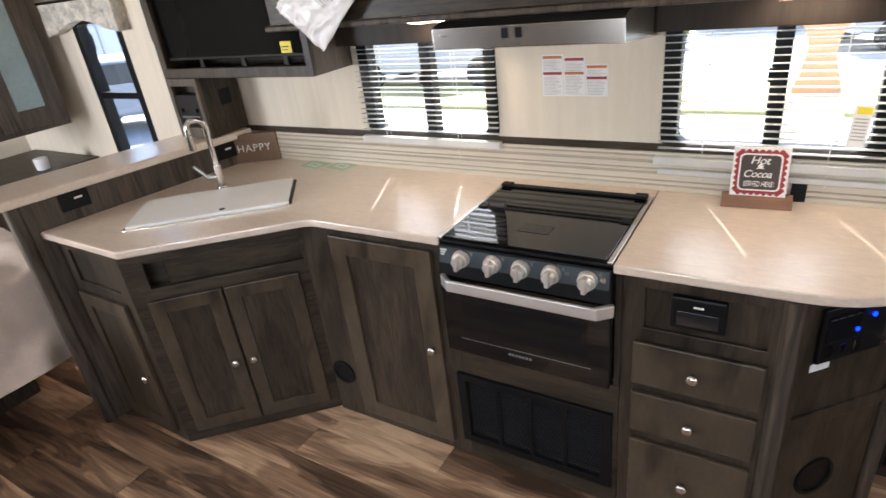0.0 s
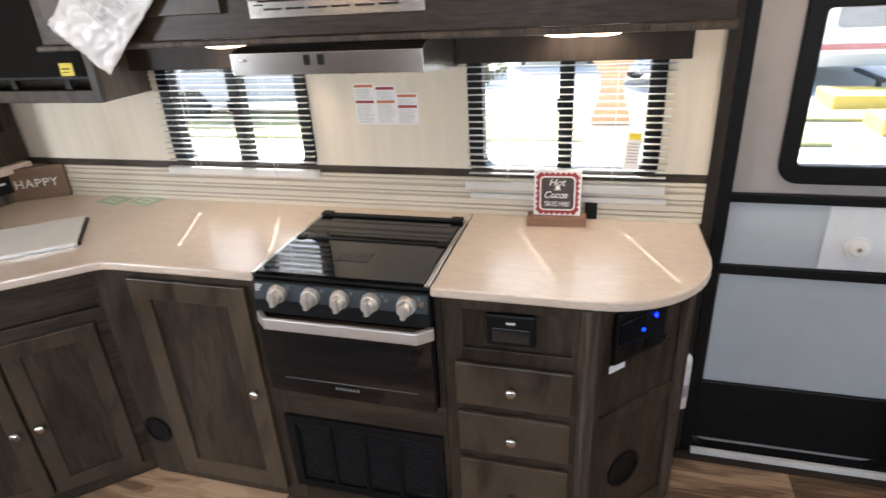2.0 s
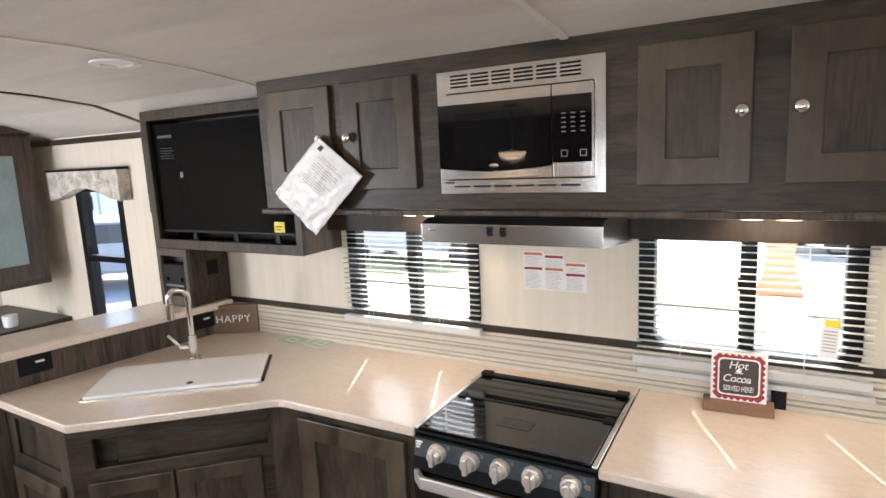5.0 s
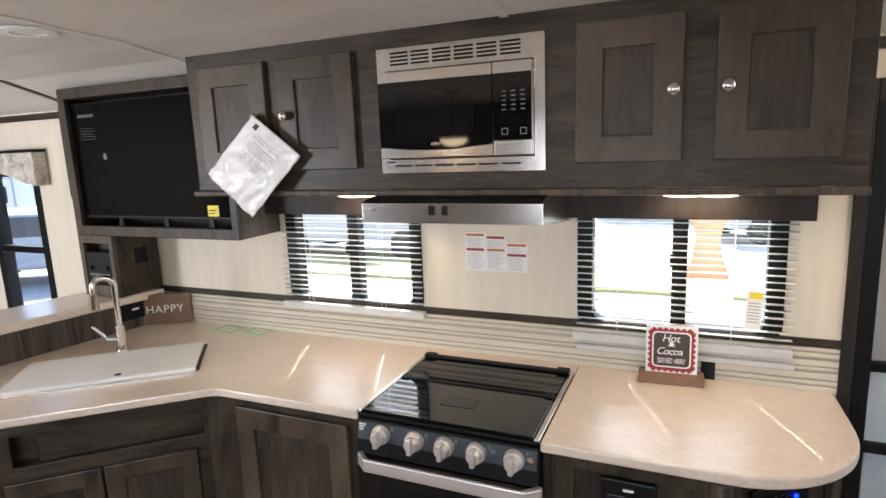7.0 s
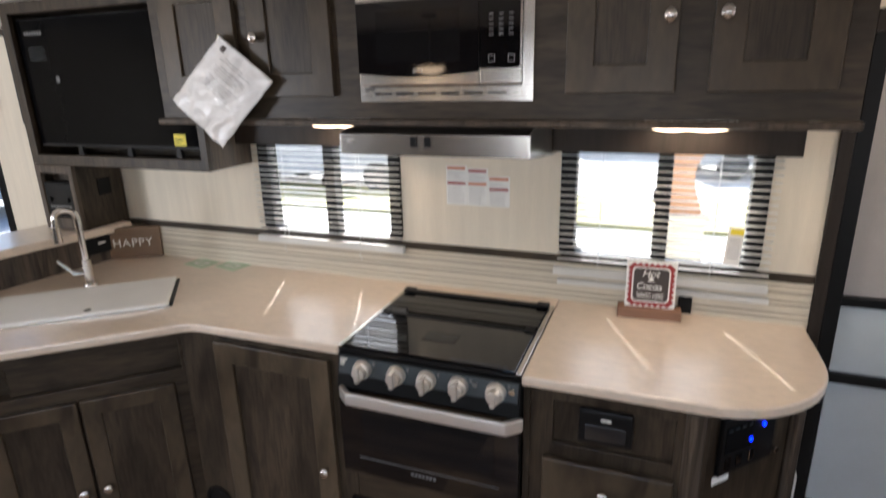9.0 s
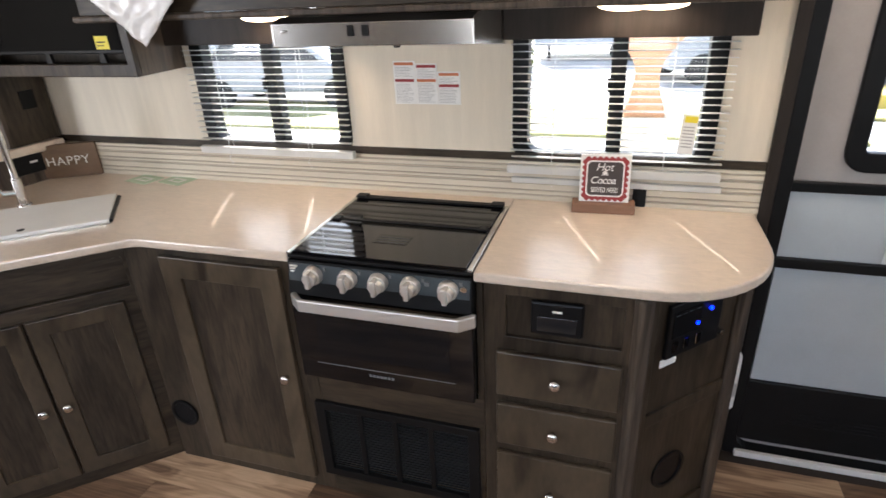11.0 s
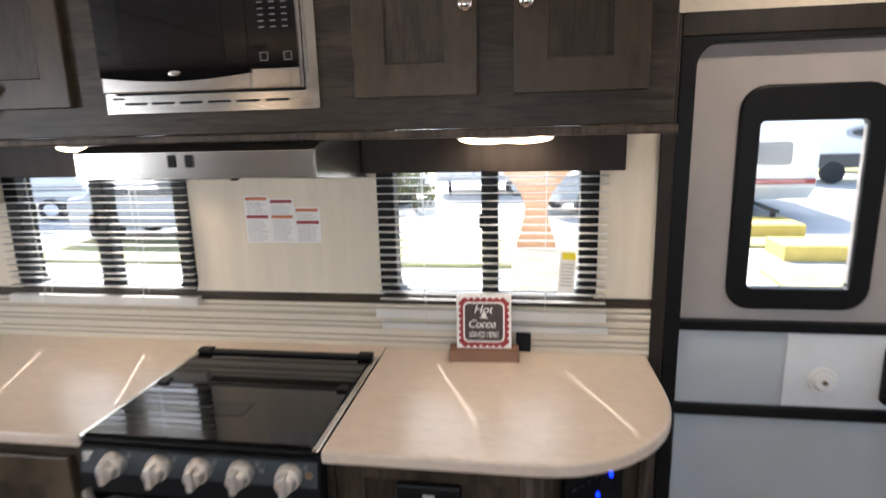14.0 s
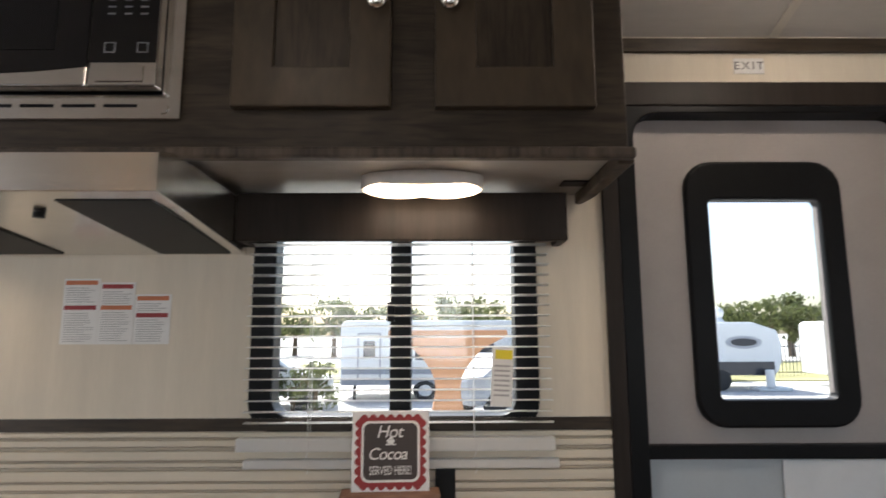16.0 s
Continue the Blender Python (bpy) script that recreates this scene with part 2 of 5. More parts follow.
paper_m = mat("paper_white", (0.80, 0.79, 0.76), 0.7, vary=0.05, scale=20, bump=0.02)
ink_m = mat("grey_ink", (0.42, 0.41, 0.40), 0.7, vary=0.15, bump=0.0)
red_m = mat("red_ink", (0.30, 0.03, 0.03), 0.6, vary=0.1, bump=0.0)
orange_m = mat("orange_ink", (0.55, 0.17, 0.07), 0.6, vary=0.1, bump=0.0)
yellow_m = mat("yellow_sticker", (0.75, 0.62, 0.03), 0.5, vary=0.05, bump=0.0)
slat_m = mat("blind_slat", (0.74, 0.74, 0.72), 0.45, vary=0.04, bump=0.0)
door_p = mat("door_skin_grey", (0.38, 0.35, 0.33), 0.5, vary=0.06, scale=12, fine=150, bump=0.06)
door_q = mat("door_panel_grey", (0.46, 0.50, 0.52), 0.42, vary=0.05, scale=10, fine=160, bump=0.06)
plastic_q = mat("slider_plastic", (0.72, 0.74, 0.75), 0.3, vary=0.05, bump=0.01)
alu = mat("aluminium_sill", (0.80, 0.78, 0.74), 0.4, metal=0.1, vary=0.1, bump=0.03)
sign_wood = mat("sign_wood", (0.17, 0.105, 0.062), 0.6, vary=0.3, scale=6, stretch=(0.6, 4, 4), bump=0.08)
sign_base = mat("sign_base_wood", (0.22, 0.115, 0.07), 0.6, vary=0.2, scale=6, stretch=(0.6, 4, 4), bump=0.05)
sign_dark = mat("chalk_brown", (0.055, 0.042, 0.038), 0.6, vary=0.15, bump=0.02)
text_w = mat("white_lettering", (0.82, 0.80, 0.75), 0.6, vary=0.03, bump=0.0)
mint_m = mat("mint_card", (0.50, 0.62, 0.46), 0.6, vary=0.06, bump=0.0)
bag_m = mat("clear_bag_paper", (0.80, 0.79, 0.78), 0.28, vary=0.10, scale=9, fine=60, bump=0.2, coat=0.15)
fabric = mat("bed_cover", (0.60, 0.50, 0.42), 0.85, vary=0.15, scale=6, fine=120, bump=0.35)
valance_m = mat("valance_cloth", (0.62, 0.58, 0.50), 0.85, vary=0.3, scale=14, fine=60, bump=0.1, dark=(0.22, 0.2, 0.17))
frost = mat("frosted_glass", (0.30, 0.38, 0.38), 0.25, vary=0.15, scale=4, bump=0.02)
curtain_m = mat("grey_curtain", (0.04, 0.04, 0.04), 0.8, vary=0.2, bump=0.1)
screen_m = mat("microwave_window", (0.008, 0.008, 0.009), 0.03, vary=0.1, bump=0.0, spec=0.35)
mark_m = mat("pale_print", (0.16, 0.165, 0.17), 0.5, vary=0.1, bump=0.0)
glass_m = pane_mat("window_glass", (0.96, 0.98, 0.97), 0.05)
tint_m = pane_mat("tinted_glass", (0.80, 0.84, 0.88), 0.07)
lens_m = glow("lamp_lens", (1.0, 0.72, 0.46), 3.2)
blue_m = glow("blue_led", (0.004, 0.012, 1.0), 3.5)
st = slat_m.node_tree
tl = st.nodes.new("ShaderNodeBsdfTranslucent"); tl.inputs[0].default_value = (0.8, 0.8, 0.78, 1)
sm = st.nodes.new("ShaderNodeMixShader"); sm.inputs[0].default_value = 0.35
st.links.new(st.nodes["Principled BSDF"].outputs[0], sm.inputs[1]); st.links.new(tl.outputs[0], sm.inputs[2])
st.links.new(sm.outputs[0], st.nodes["Material Output"].inputs[0])
asphalt = mat("concrete_lot", (0.50, 0.49, 0.465), 0.9, vary=0.2, scale=0.4, fine=20, bump=0.1)
grass_m = mat("dry_grass", (0.36, 0.34, 0.15), 0.9, vary=0.35, scale=0.8, fine=25, bump=0.3)
leaf_m = mat("foliage", (0.11, 0.12, 0.055), 0.8, vary=0.5, scale=1.0, fine=8, bump=0.2)
lt = leaf_m.node_tree
ll = lt.nodes.new("ShaderNodeBsdfTranslucent"); ll.inputs[0].default_value = (0.12, 0.14, 0.05, 1)
lm = lt.nodes.new("ShaderNodeMixShader"); lm.inputs[0].default_value = 0.5
lt.links.new(lt.nodes["Principled BSDF"].outputs[0], lm.inputs[1]); lt.links.new(ll.outputs[0], lm.inputs[2])
lt.links.new(lm.outputs[0], lt.nodes["Material Output"].inputs[0])
bark_m = mat("bark", (0.16, 0.11, 0.07), 0.9, vary=0.3, bump=0.3)
rv_white = mat("rv_shell", (0.74, 0.74, 0.73), 0.4, vary=0.06, scale=0.8, fine=6, bump=0.01)
rv_grey = mat("rv_grey", (0.36, 0.37, 0.40), 0.5, vary=0.1, bump=0.01)
rv_dark = mat("rv_window_dark", (0.03, 0.035, 0.045), 0.1, vary=0.1, bump=0.0)
rubber = mat("rubber", (0.03, 0.03, 0.03), 0.8, vary=0.2, bump=0.1)
clay = mat("terracotta_stucco", (0.50, 0.27, 0.15), 0.8, vary=0.12, scale=2, bump=0.1)
kerb_pale = mat("pale_stucco", (0.70, 0.64, 0.48), 0.8, vary=0.12, scale=2, bump=0.1)
kerb_y = mat("yellow_kerb", (0.62, 0.46, 0.12), 0.7, vary=0.2, bump=0.1)


# ---- mesh building ----
class Shape:
    """Collects boxes, prisms and turned bodies into one mesh."""

    def __init__(self):
        self.bm = bmesh.new()

    def box(self, x0, y0, z0, x1, y1, z1, m=None):
        mm = Matrix.LocRotScale(((x0 + x1) / 2, (y0 + y1) / 2, (z0 + z1) / 2), None, (abs(x1 - x0), abs(y1 - y0), abs(z1 - z0)))
        bmesh.ops.create_cube(self.bm, size=1, matrix=(m @ mm) if m else mm)
        return self

    def cyl(self, p, q, r, r2=None, n=20):
        p, q = Vector(p), Vector(q)
        mm = Matrix.Translation((p + q) / 2) @ (q - p).to_track_quat('Z', 'Y').to_matrix().to_4x4()
        bmesh.ops.create_cone(self.bm, cap_ends=True, segments=n, radius1=r, radius2=r if r2 is None else r2, depth=(q - p).length, matrix=mm)
        return self

    def ball(self, p, r, s=(1, 1, 1), n=12):
        bmesh.ops.create_uvsphere(self.bm, u_segments=n, v_segments=max(6, n // 2), radius=r, matrix=Matrix.LocRotScale(p, None, s))
        return self

    def prism(self, outline, a, b, axis='z'):
        """An outline extruded from a to b along an axis; y-outlines are (x, z), x-outlines (y, z)."""
        def at(u, v, w):
            return {'z': (u, v, w), 'y': (u, w, v), 'x': (w, u, v)}[axis]
        lo = [self.bm.verts.new(at(u, v, a)) for u, v in outline]
        hi = [self.bm.verts.new(at(u, v, b)) for u, v in outline]
        n = len(lo)
        self.bm.faces.new(lo); self.bm.faces.new(hi)
        for i in range(n):
            self.bm.faces.new((lo[i], lo[(i + 1) % n], hi[(i + 1) % n], hi[i]))
        return self

    def ring(self, outer, inner, a, b, axis='y'):
        """A frame between two outlines with equally many points."""
        def at(u, v, w):
            return {'z': (u, v, w), 'y': (u, w, v), 'x': (w, u, v)}[axis]
        L = [[self.bm.verts.new(at(u, v, w)) for u, v in o] for o in (outer, inner) for w in (a, b)]
        n = len(outer)
        for i in range(n):
            j = (i + 1) % n
            for s, e in ((0, 1), (1, 3), (3, 2), (2, 0)):
                self.bm.faces.new((L[s][i], L[s][j], L[e][j], L[e][i]))
        return self

    def done(self, name, material, parent=None, bevel=0.0, smooth=False, segs=2):
        bmesh.ops.recalc_face_normals(self.bm, faces=self.bm.faces)
        me = bpy.data.meshes.new(name)
        self.bm.to_mesh(me); self.bm.free()
        me.materials.append(material)
        if smooth:
            for p in me.polygons:
                p.use_smooth = True
        ob = new(name, me)
        if parent:
            ob.parent = parent
        if bevel:
            bv = ob.modifiers.new("bevel", 'BEVEL')
            bv.width, bv.segments, bv.limit_method = bevel, segs, 'ANGLE'
            bv.angle_limit = radians(40)
        return ob


def thing(name, label, category, x=0, y=0, z=0, rz=0, group="", kind=""):
    e = new(name)
    e.empty_display_size = 0.1
    e.matrix_world = pose(x, y, z, 0, 0, rz)
    return tagged(e, label, category, group, kind)


def rounded(x0, z0, x1, z1, r, n=5):
    pts = []
    for cx, cz, a0 in ((x1 - r, z0 + r, -90), (x1 - r, z1 - r, 0), (x0 + r, z1 - r, 90), (x0 + r, z0 + r, 180)):
        for i in range(n + 1):
            a = radians(a0 + 90 * i / n)
            pts.append((cx + r * math.cos(a), cz + r * math.sin(a)))
    return pts


def tube(name, pts, r, material, parent=None, res=6):
    c = bpy.data.curves.new(name, 'CURVE')
    c.dimensions, c.bevel_depth, c.bevel_resolution, c.resolution_u, c.use_fill_caps = '3D', r, 4, res, True
    s = c.splines.new('POLY')
    s.points.add(len(pts) - 1)
    for p, q in zip(s.points, pts):
        p.co = (*q, 1)
    c.materials.append(material)
    ob = new(name, c)
    if parent:
        ob.parent = parent
    return ob


def lettering(name, words, size, m, material, parent=None, depth=0.0008, spacing=1.0):
    """Raised letters in the built-in font, as a mesh at the pose m."""
    c = bpy.data.curves.new(name, 'FONT')
    c.body, c.size, c.extrude, c.align_x, c.align_y, c.space_character = words, size, depth, 'CENTER', 'CENTER', spacing
    tmp = bpy.data.objects.new(name, c)
    scene.collection.objects.link(tmp)
    bpy.context.view_layer.update()
    me = bpy.data.meshes.new_from_object(tmp)
    bpy.data.objects.remove(tmp)
    me.materials.clear()
    me.materials.append(material)
    ob = new(name, me)
    if parent:
        ob.parent = parent
    ob.matrix_basis = m
    return ob


def knob(parent, x, y, z, name="knob"):
    k = Shape().cyl((x, y, z), (x, y - 0.012, z), 0.006, n=10).ball((x, y - 0.019, z), 0.0165, (1, 0.62, 1), 16).done(name, chrome, parent, smooth=True)
    return k


def shaker(parent, x0, z0, x1, z1, yf, knob_at=None, rail=0.055, name="door"):
    """A door with a frame and a sunk panel; its face lies at yf, towards -y."""
    o = [(x0, z0), (x1, z0), (x1, z1), (x0, z1)]
    i = [(x0 + rail, z0 + rail), (x1 - rail, z0 + rail), (x1 - rail, z1 - rail), (x0 + rail, z1 - rail)]
    s = Shape().ring(o, i, yf, yf + 0.018)
    d = s.done(name, wood_door, parent, bevel=0.003)
    Shape().box(x0 + rail - 0.003, yf + 0.008, z0 + rail - 0.003, x1 - rail + 0.003, yf + 0.014, z1 - rail + 0.003).done("panel", wood_v, d)
    if knob_at:
        knob(d, knob_at[0], yf, knob_at[1])
    return d


# ---- the shell of the trailer ----
W = 2.005            # inner face of the kitchen wall
XL, XR, YB = -4.55, 2.7, -1.25
CEIL = [(YB - 0.05, 1.98), (-0.7, 2.03), (0.2, 2.05), (1.1, 2.045), (1.45, 2.025), (1.69, 1.998), (1.85, 1.95), (2.06, 1.885)]


def wall_holes(name, xs, zs, holes, y0, y1, material):
    """A wall along x made of blocks round its openings."""
    xs = sorted(set(xs + [h[0] for h in holes] + [h[2] for h in holes]))
    zs = sorted(set(zs + [h[1] for h in holes] + [h[3] for h in holes]))
    s = Shape()
    for a, b in zip(xs, xs[1:]):
        for c, d in zip(zs, zs[1:]):
            mx, mz = (a + b) / 2, (c + d) / 2
            if not any(h[0] < mx < h[2] and h[1] < mz < h[3] for h in holes):
                s.box(a, y0, c, b, y1, d)
    bmesh.ops.remove_doubles(s.bm, verts=s.bm.verts, dist=0.0005)
    return s


WIN2 = (-0.30, 1.055, 0.272, 1.60)
WIN1 = (-1.475, 1.055, -0.89, 1.60)
WINB = (-3.44, 0.72, -3.02, 1.62)
DOOR = (0.49, 0.0, 1.135, 1.735)
s = wall_holes("wall_north", [XL, XR], [-0.05, 1.99], [WIN2, WIN1, WINB, DOOR], W, W + 0.05, wall_m)
tagged(s.done("wall_north", wall_m), "cream textured wallpaper over the trailer side wall", "wall", kind="structure")
# openings out of view, assumed for the fill lamps along this wall
s = wall_holes("wall_south", [XL, XR], [-0.05, 2.05], [(-1.0, 1.0, 0.3, 1.7), (1.25, 1.0, 2.25, 1.7), (-4.1, 1.0, -3.3, 1.7)], YB - 0.05, YB, wall_m)
# never in view; dark wood chosen so the steel mirrors more contrast
tagged(s.done("wall_south", wood_grey), "unseen wall across the aisle, added in dark wood to deepen reflections", "wall", kind="structure")
tagged(Shape().box(XL - 0.05, YB - 0.05, -0.05, XL, W + 0.05, 2.06).done("wall_west", wall_m), "cream wallpapered end wall of the bedroom", "wall", kind="structure")
# unseen opening, added in the end wall for the fill lamp at x 2.66
tagged(Shape().ring([(YB - 0.05, -0.05), (W + 0.05, -0.05), (W + 0.05, 2.06), (YB - 0.05, 2.06)], [(0.75, 1.0), (1.65, 1.0), (1.65, 1.7), (0.75, 1.7)], XR, XR + 0.05, 'x').done("wall_east", wall_m), "cream wallpapered end wall", "wall", kind="structure")
s = Shape()
outline = CEIL + [(y, z + 0.06) for y, z in reversed(CEIL)]
s.prism(outline, XL - 0.05, XR + 0.05, 'x')
tagged(s.done("ceiling", ceil_m), "off-white arched ceiling panels with pale seams", "ceiling", kind="structure")


def ceil_z(y):
    for (a, za), (b, zb) in zip(CEIL, CEIL[1:]):
        if a <= y <= b:
            return za + (zb - za) * (y - a) / (b - a)
    return CEIL[-1][1]


def seam(x, material, w=0.02):
    s = Shape()
    o = [(y, z - 0.005) for y, z in CEIL[1:]] + [(y, z - 0.0005) for y, z in reversed(CEIL[1:])]
    s.prism(o, x - w / 2, x + w / 2, 'x')
    tagged(s.done("trim_ceiling_seam", material), "narrow batten covering a ceiling panel seam", "trim", kind="structure")


for sx in (-1.64, -0.45, 0.83, 2.05):
    seam(sx, trim_w)
seam(-2.62, wood_h, 0.03)
tagged(Shape().box(XL, W - 0.012, 1.863, XR, W, 1.893).done("trim_ceiling", wood_h), "dark wood trim along the ceiling edge", "trim", kind="structure")
tagged(Shape().box(-2.5, W - 0.006, 1.049, 0.43, W - 0.0005, 1.074).done("trim_wall", wood_h), "dark wood strip above the backsplash", "trim", kind="structure")

# striped backsplash: each course its own moulded strip
bs = thing("backsplash", "cream and taupe horizontally striped moulded backsplash behind the counter", "backsplash", 0, W, 0, kind="structure")
z = 0.917
for i, h in enumerate((0.016, 0.005, 0.012, 0.004, 0.020, 0.007, 0.009, 0.004, 0.018, 0.008, 0.013, 0.005, 0.010)):
    Shape().box(-2.2, -0.007 - (0.003 if i % 2 == 0 else 0), z, 0.428, -0.001, z + h - 0.0005).done("strip", splash_d if i % 2 else splash_m, bs, bevel=0.002)
    z += h

# ---- windows and blinds ----


def window(name, x0, z0, x1, z1, mull, label):
    e = thing(name, label, "window", 0, W, 0, kind="structure")
    Shape().ring(rounded(x0 - 0.012, z0 - 0.012, x1 + 0.012, z1 + 0.012, 0.06), rounded(x0 + 0.036, z0 + 0.022, x1 - 0.036, z1 - 0.03, 0.035), -0.004, 0.055).done("frame", black_p, e, bevel=0.003)
    Shape().box(mull - 0.022, -0.002, z0 + 0.02, mull + 0.022, 0.05, z1 - 0.02).done("mullion", black_p, e, bevel=0.003)
    Shape().box(mull - 0.028, -0.012, (z0 + z1) / 2 - 0.06, mull - 0.012, -0.002, (z0 + z1) / 2 - 0.02).done("latch", black_p, e, bevel=0.002)
    g = Shape().box(x0 + 0.03, 0.025, z0 + 0.018, x1 - 0.03, 0.028, z1 - 0.02).done("pane", glass_m, e)
    g.visible_shadow = False
    return e


window("window_1", *WIN1, -1.172, "black framed sliding trailer window")
window("window_2", *WIN2, -0.002, "black framed sliding trailer window")


def slat_mesh(x0, x1, cords, sl):
    """A slightly crowned slat with a slot at each cord."""
    s = Shape()
    yh = 0.0125
    xs = [x0] + [c + d for c in cords for d in (-0.0034, 0.0034)] + [x1]
    for i, (a, b) in enumerate(zip(xs, xs[1:])):
        bands = [(-yh, -sl), (sl, yh)] if i % 2 else [(-yh, -sl), (-sl, sl), (sl, yh)]
        for u, v in bands:
            zu, zv = 0.002 - 14 * u * u, 0.002 - 14 * v * v
            top = [s.bm.verts.new((px, py, pz)) for px, py, pz in ((a, u, zu), (b, u, zu), (b, v, zv), (a, v, zv))]
            low = [s.bm.verts.new((c.co.x, c.co.y, c.co.z - 0.0008)) for c in top]
            s.bm.faces.new(top); s.bm.faces.new(low)
            for k in range(4):
                s.bm.faces.new((top[k], top[(k + 1) % 4], low[(k + 1) % 4], low[k]))
    bmesh.ops.recalc_face_normals(s.bm, faces=s.bm.faces)
    me = bpy.data.meshes.new("slat")
    s.bm.to_mesh(me); s.bm.free()
    me.materials.append(slat_m)
    return me


def blind(x0, x1, zb, ztop, cords, rail_second, slot):
    yb = W - 0.019
    e = thing("window_blind", "white aluminium venetian blind with open slats", "blind", 0, yb, 0, group="window blinds")
    me = slat_mesh(x0, x1, cords, slot)
    n = int((ztop - zb - 0.03) / 0.0212)
    for i in range(n):
        o = new("slat", me)
        o.parent = e
        o.location = (random.uniform(-0.002, 0.002), 0, zb + 0.042 + i * 0.0212)
        o.rotation_euler = (radians(-4 + random.uniform(-2, 2)), radians(random.uniform(-0.15, 0.15)), 0)
    Shape().box(x0 - 0.012, -0.014, zb - 0.012, x1 + 0.004, 0.012, zb + 0.014).done("bottom_rail", slat_m, e, bevel=0.003)
    if rail_second:
        Shape().box(x0 + 0.002, -0.008, zb - 0.046, x1 + 0.012, 0.014, zb - 0.028).done("hold_down_rail", slat_m, e, bevel=0.003)
    Shape().box(x0, -0.014, ztop - 0.02, x1, 0.014, ztop + 0.015).done("head_rail", slat_m, e, bevel=0.002)
    for c in cords:
        for dy in (-0.0132, 0.0132):
            Shape().cyl((c, dy, zb - 0.01), (c, dy, ztop), 0.0007, n=6).done("ladder_cord", slat_m, e)
        tube("cord_tail", [(c, -0.016, zb + 0.02), (c + 0.004, -0.017, zb - 0.01), (c - 0.006, -0.018, zb - 0.03), (c + 0.006, -0.018, zb - 0.04), (c + 0.001, -0.017, zb - 0.052)], 0.0009, slat_m, e)
    return e


blind(-0.312, 0.305, 1.025, 1.475, (-0.182, 0.148), True, 0.0025)
b1 = blind(-1.495, -0.872, 1.045, 1.475, (-1.374, -1.04), False, 0.0066)
# care tag hanging on the blind
tg = thing("blind_care_tag", "white paper care tag with yellow heading on the blind", "tag", 0.2, W - 0.045, 1.10)
Shape().box(-0.021, -0.0008, 0, 0.021, 0.0008, 0.115, pose(0, 0, 0, 0, 3, 0)).done("card", paper_m, tg)
Shape().box(-0.015, -0.0016, 0.092, 0.019, -0.0009, 0.110, pose(0, 0, 0, 0, 3, 0)).done("heading", yellow_m, tg)
for k in range(7):
    Shape().box(-0.016, -0.0015, 0.02 + k * 0.0095, 0.015, -0.0009, 0.0235 + k * 0.0095, pose(0, 0, 0, 0, 3, 0)).done("text_line", ink_m, tg)

# valance boxes above the windows
for vx0, vx1 in ((-0.325, 0.335), (-1.52, -0.86)):
    v = thing("window_valance", "dark wood window valance box under the wall cabinets", "valance", (vx0 + vx1) / 2, W, 1.425, group="valance boxes")
    h = (vx1 - vx0) / 2
    Shape().box(-h, -0.085, 0, h, -0.067, 0.098).done("front", trim_d, v, bevel=0.003)
    for sx in (-1, 1):
        Shape().box(sx * h - 0.009 * (1 + sx), -0.067, 0, sx * h + 0.009 * (1 - sx), -0.001, 0.098).done("side", trim_d, v, bevel=0.002)

# bedroom window
bw = thing("window_3", "tall narrow black framed bedroom window with a middle bar", "window", 0, W, 0, kind="structure")
x0, z0, x1, z1 = WINB
Shape().ring(rounded(x0 - 0.01, z0 - 0.01, x1 + 0.01, z1 + 0.01, 0.03), rounded(x0 + 0.035, z0 + 0.03, x1 - 0.035, z1 - 0.03, 0.02), -0.006, 0.055).done("frame", black_p, bw, bevel=0.002)
Shape().box(x0 + 0.02, -0.004, 1.19, x1 - 0.02, 0.045, 1.225).done("middle_bar", black_p, bw, bevel=0.003)
g = Shape().box(x0 + 0.03, 0.02, z0 + 0.02, x1 - 0.03, 0.023, z1 - 0.02).done("pane", tint_m, bw)
g.visible_shadow = False
bv = thing("bedroom_valance", "patterned grey cloth valance with a dark border and arched hem", "valance", -3.26, W, 1.56)
arch = [(-0.34, 0.15), (-0.34, -0.015)] + [(-0.24 + 0.48 * i / 10, 0.0 + 0.055 * math.sin(math.pi * i / 10)) for i in range(11)] + [(0.34, -0.015), (0.34, 0.15)]
Shape().prism(arch, -0.07, -0.002, 'y').done("cloth", valance_m, bv, bevel=0.004)
Shape().box(-0.345, -0.075, 0.15, 0.345, -0.001, 0.163).done("border", black_p, bv, bevel=0.003)

# ---- the entry door ----
dr = thing("door_1", "closed grey entry door with black screen-door frame and window", "door", 0, W, 0, kind="structure")
dx0, dx1, dzt = DOOR[0], DOOR[2], DOOR[3]
Shape().ring(rounded(dx0 - 0.028, 0, dx1 + 0.03, dzt, 0.004), rounded(dx0 + 0.012, 0.02, dx1 - 0.012, dzt - 0.015, 0.055), -0.012, 0.05).done("frame", black_p, dr, bevel=0.004)
skin = wall_holes("skin", [dx0 + 0.012, dx1 - 0.012], [0.02, dzt - 0.016], [(0.672, 1.103, 0.918, 1.532)], 0.036, 0.05, door_p)
skin.done("skin", door_p, dr)
Shape().ring(rounded(0.622, 1.045, 0.968, 1.62, 0.06), rounded(0.672, 1.103, 0.918, 1.532, 0.012), 0.022, 0.055).done("window_frame", black_p, dr, bevel=0.006)
g = Shape().box(0.668, 0.042, 1.10, 0.922, 0.045, 1.535).done("pane", glass_m, dr)
g.visible_shadow = False
for za, zb in ((0.987, 1.015), (0.74, 0.775)):
    Shape().box(dx0 + 0.012, 0.004, za, dx1 - 0.012, 0.028, zb).done("crossbar", black_p, dr, bevel=0.004)
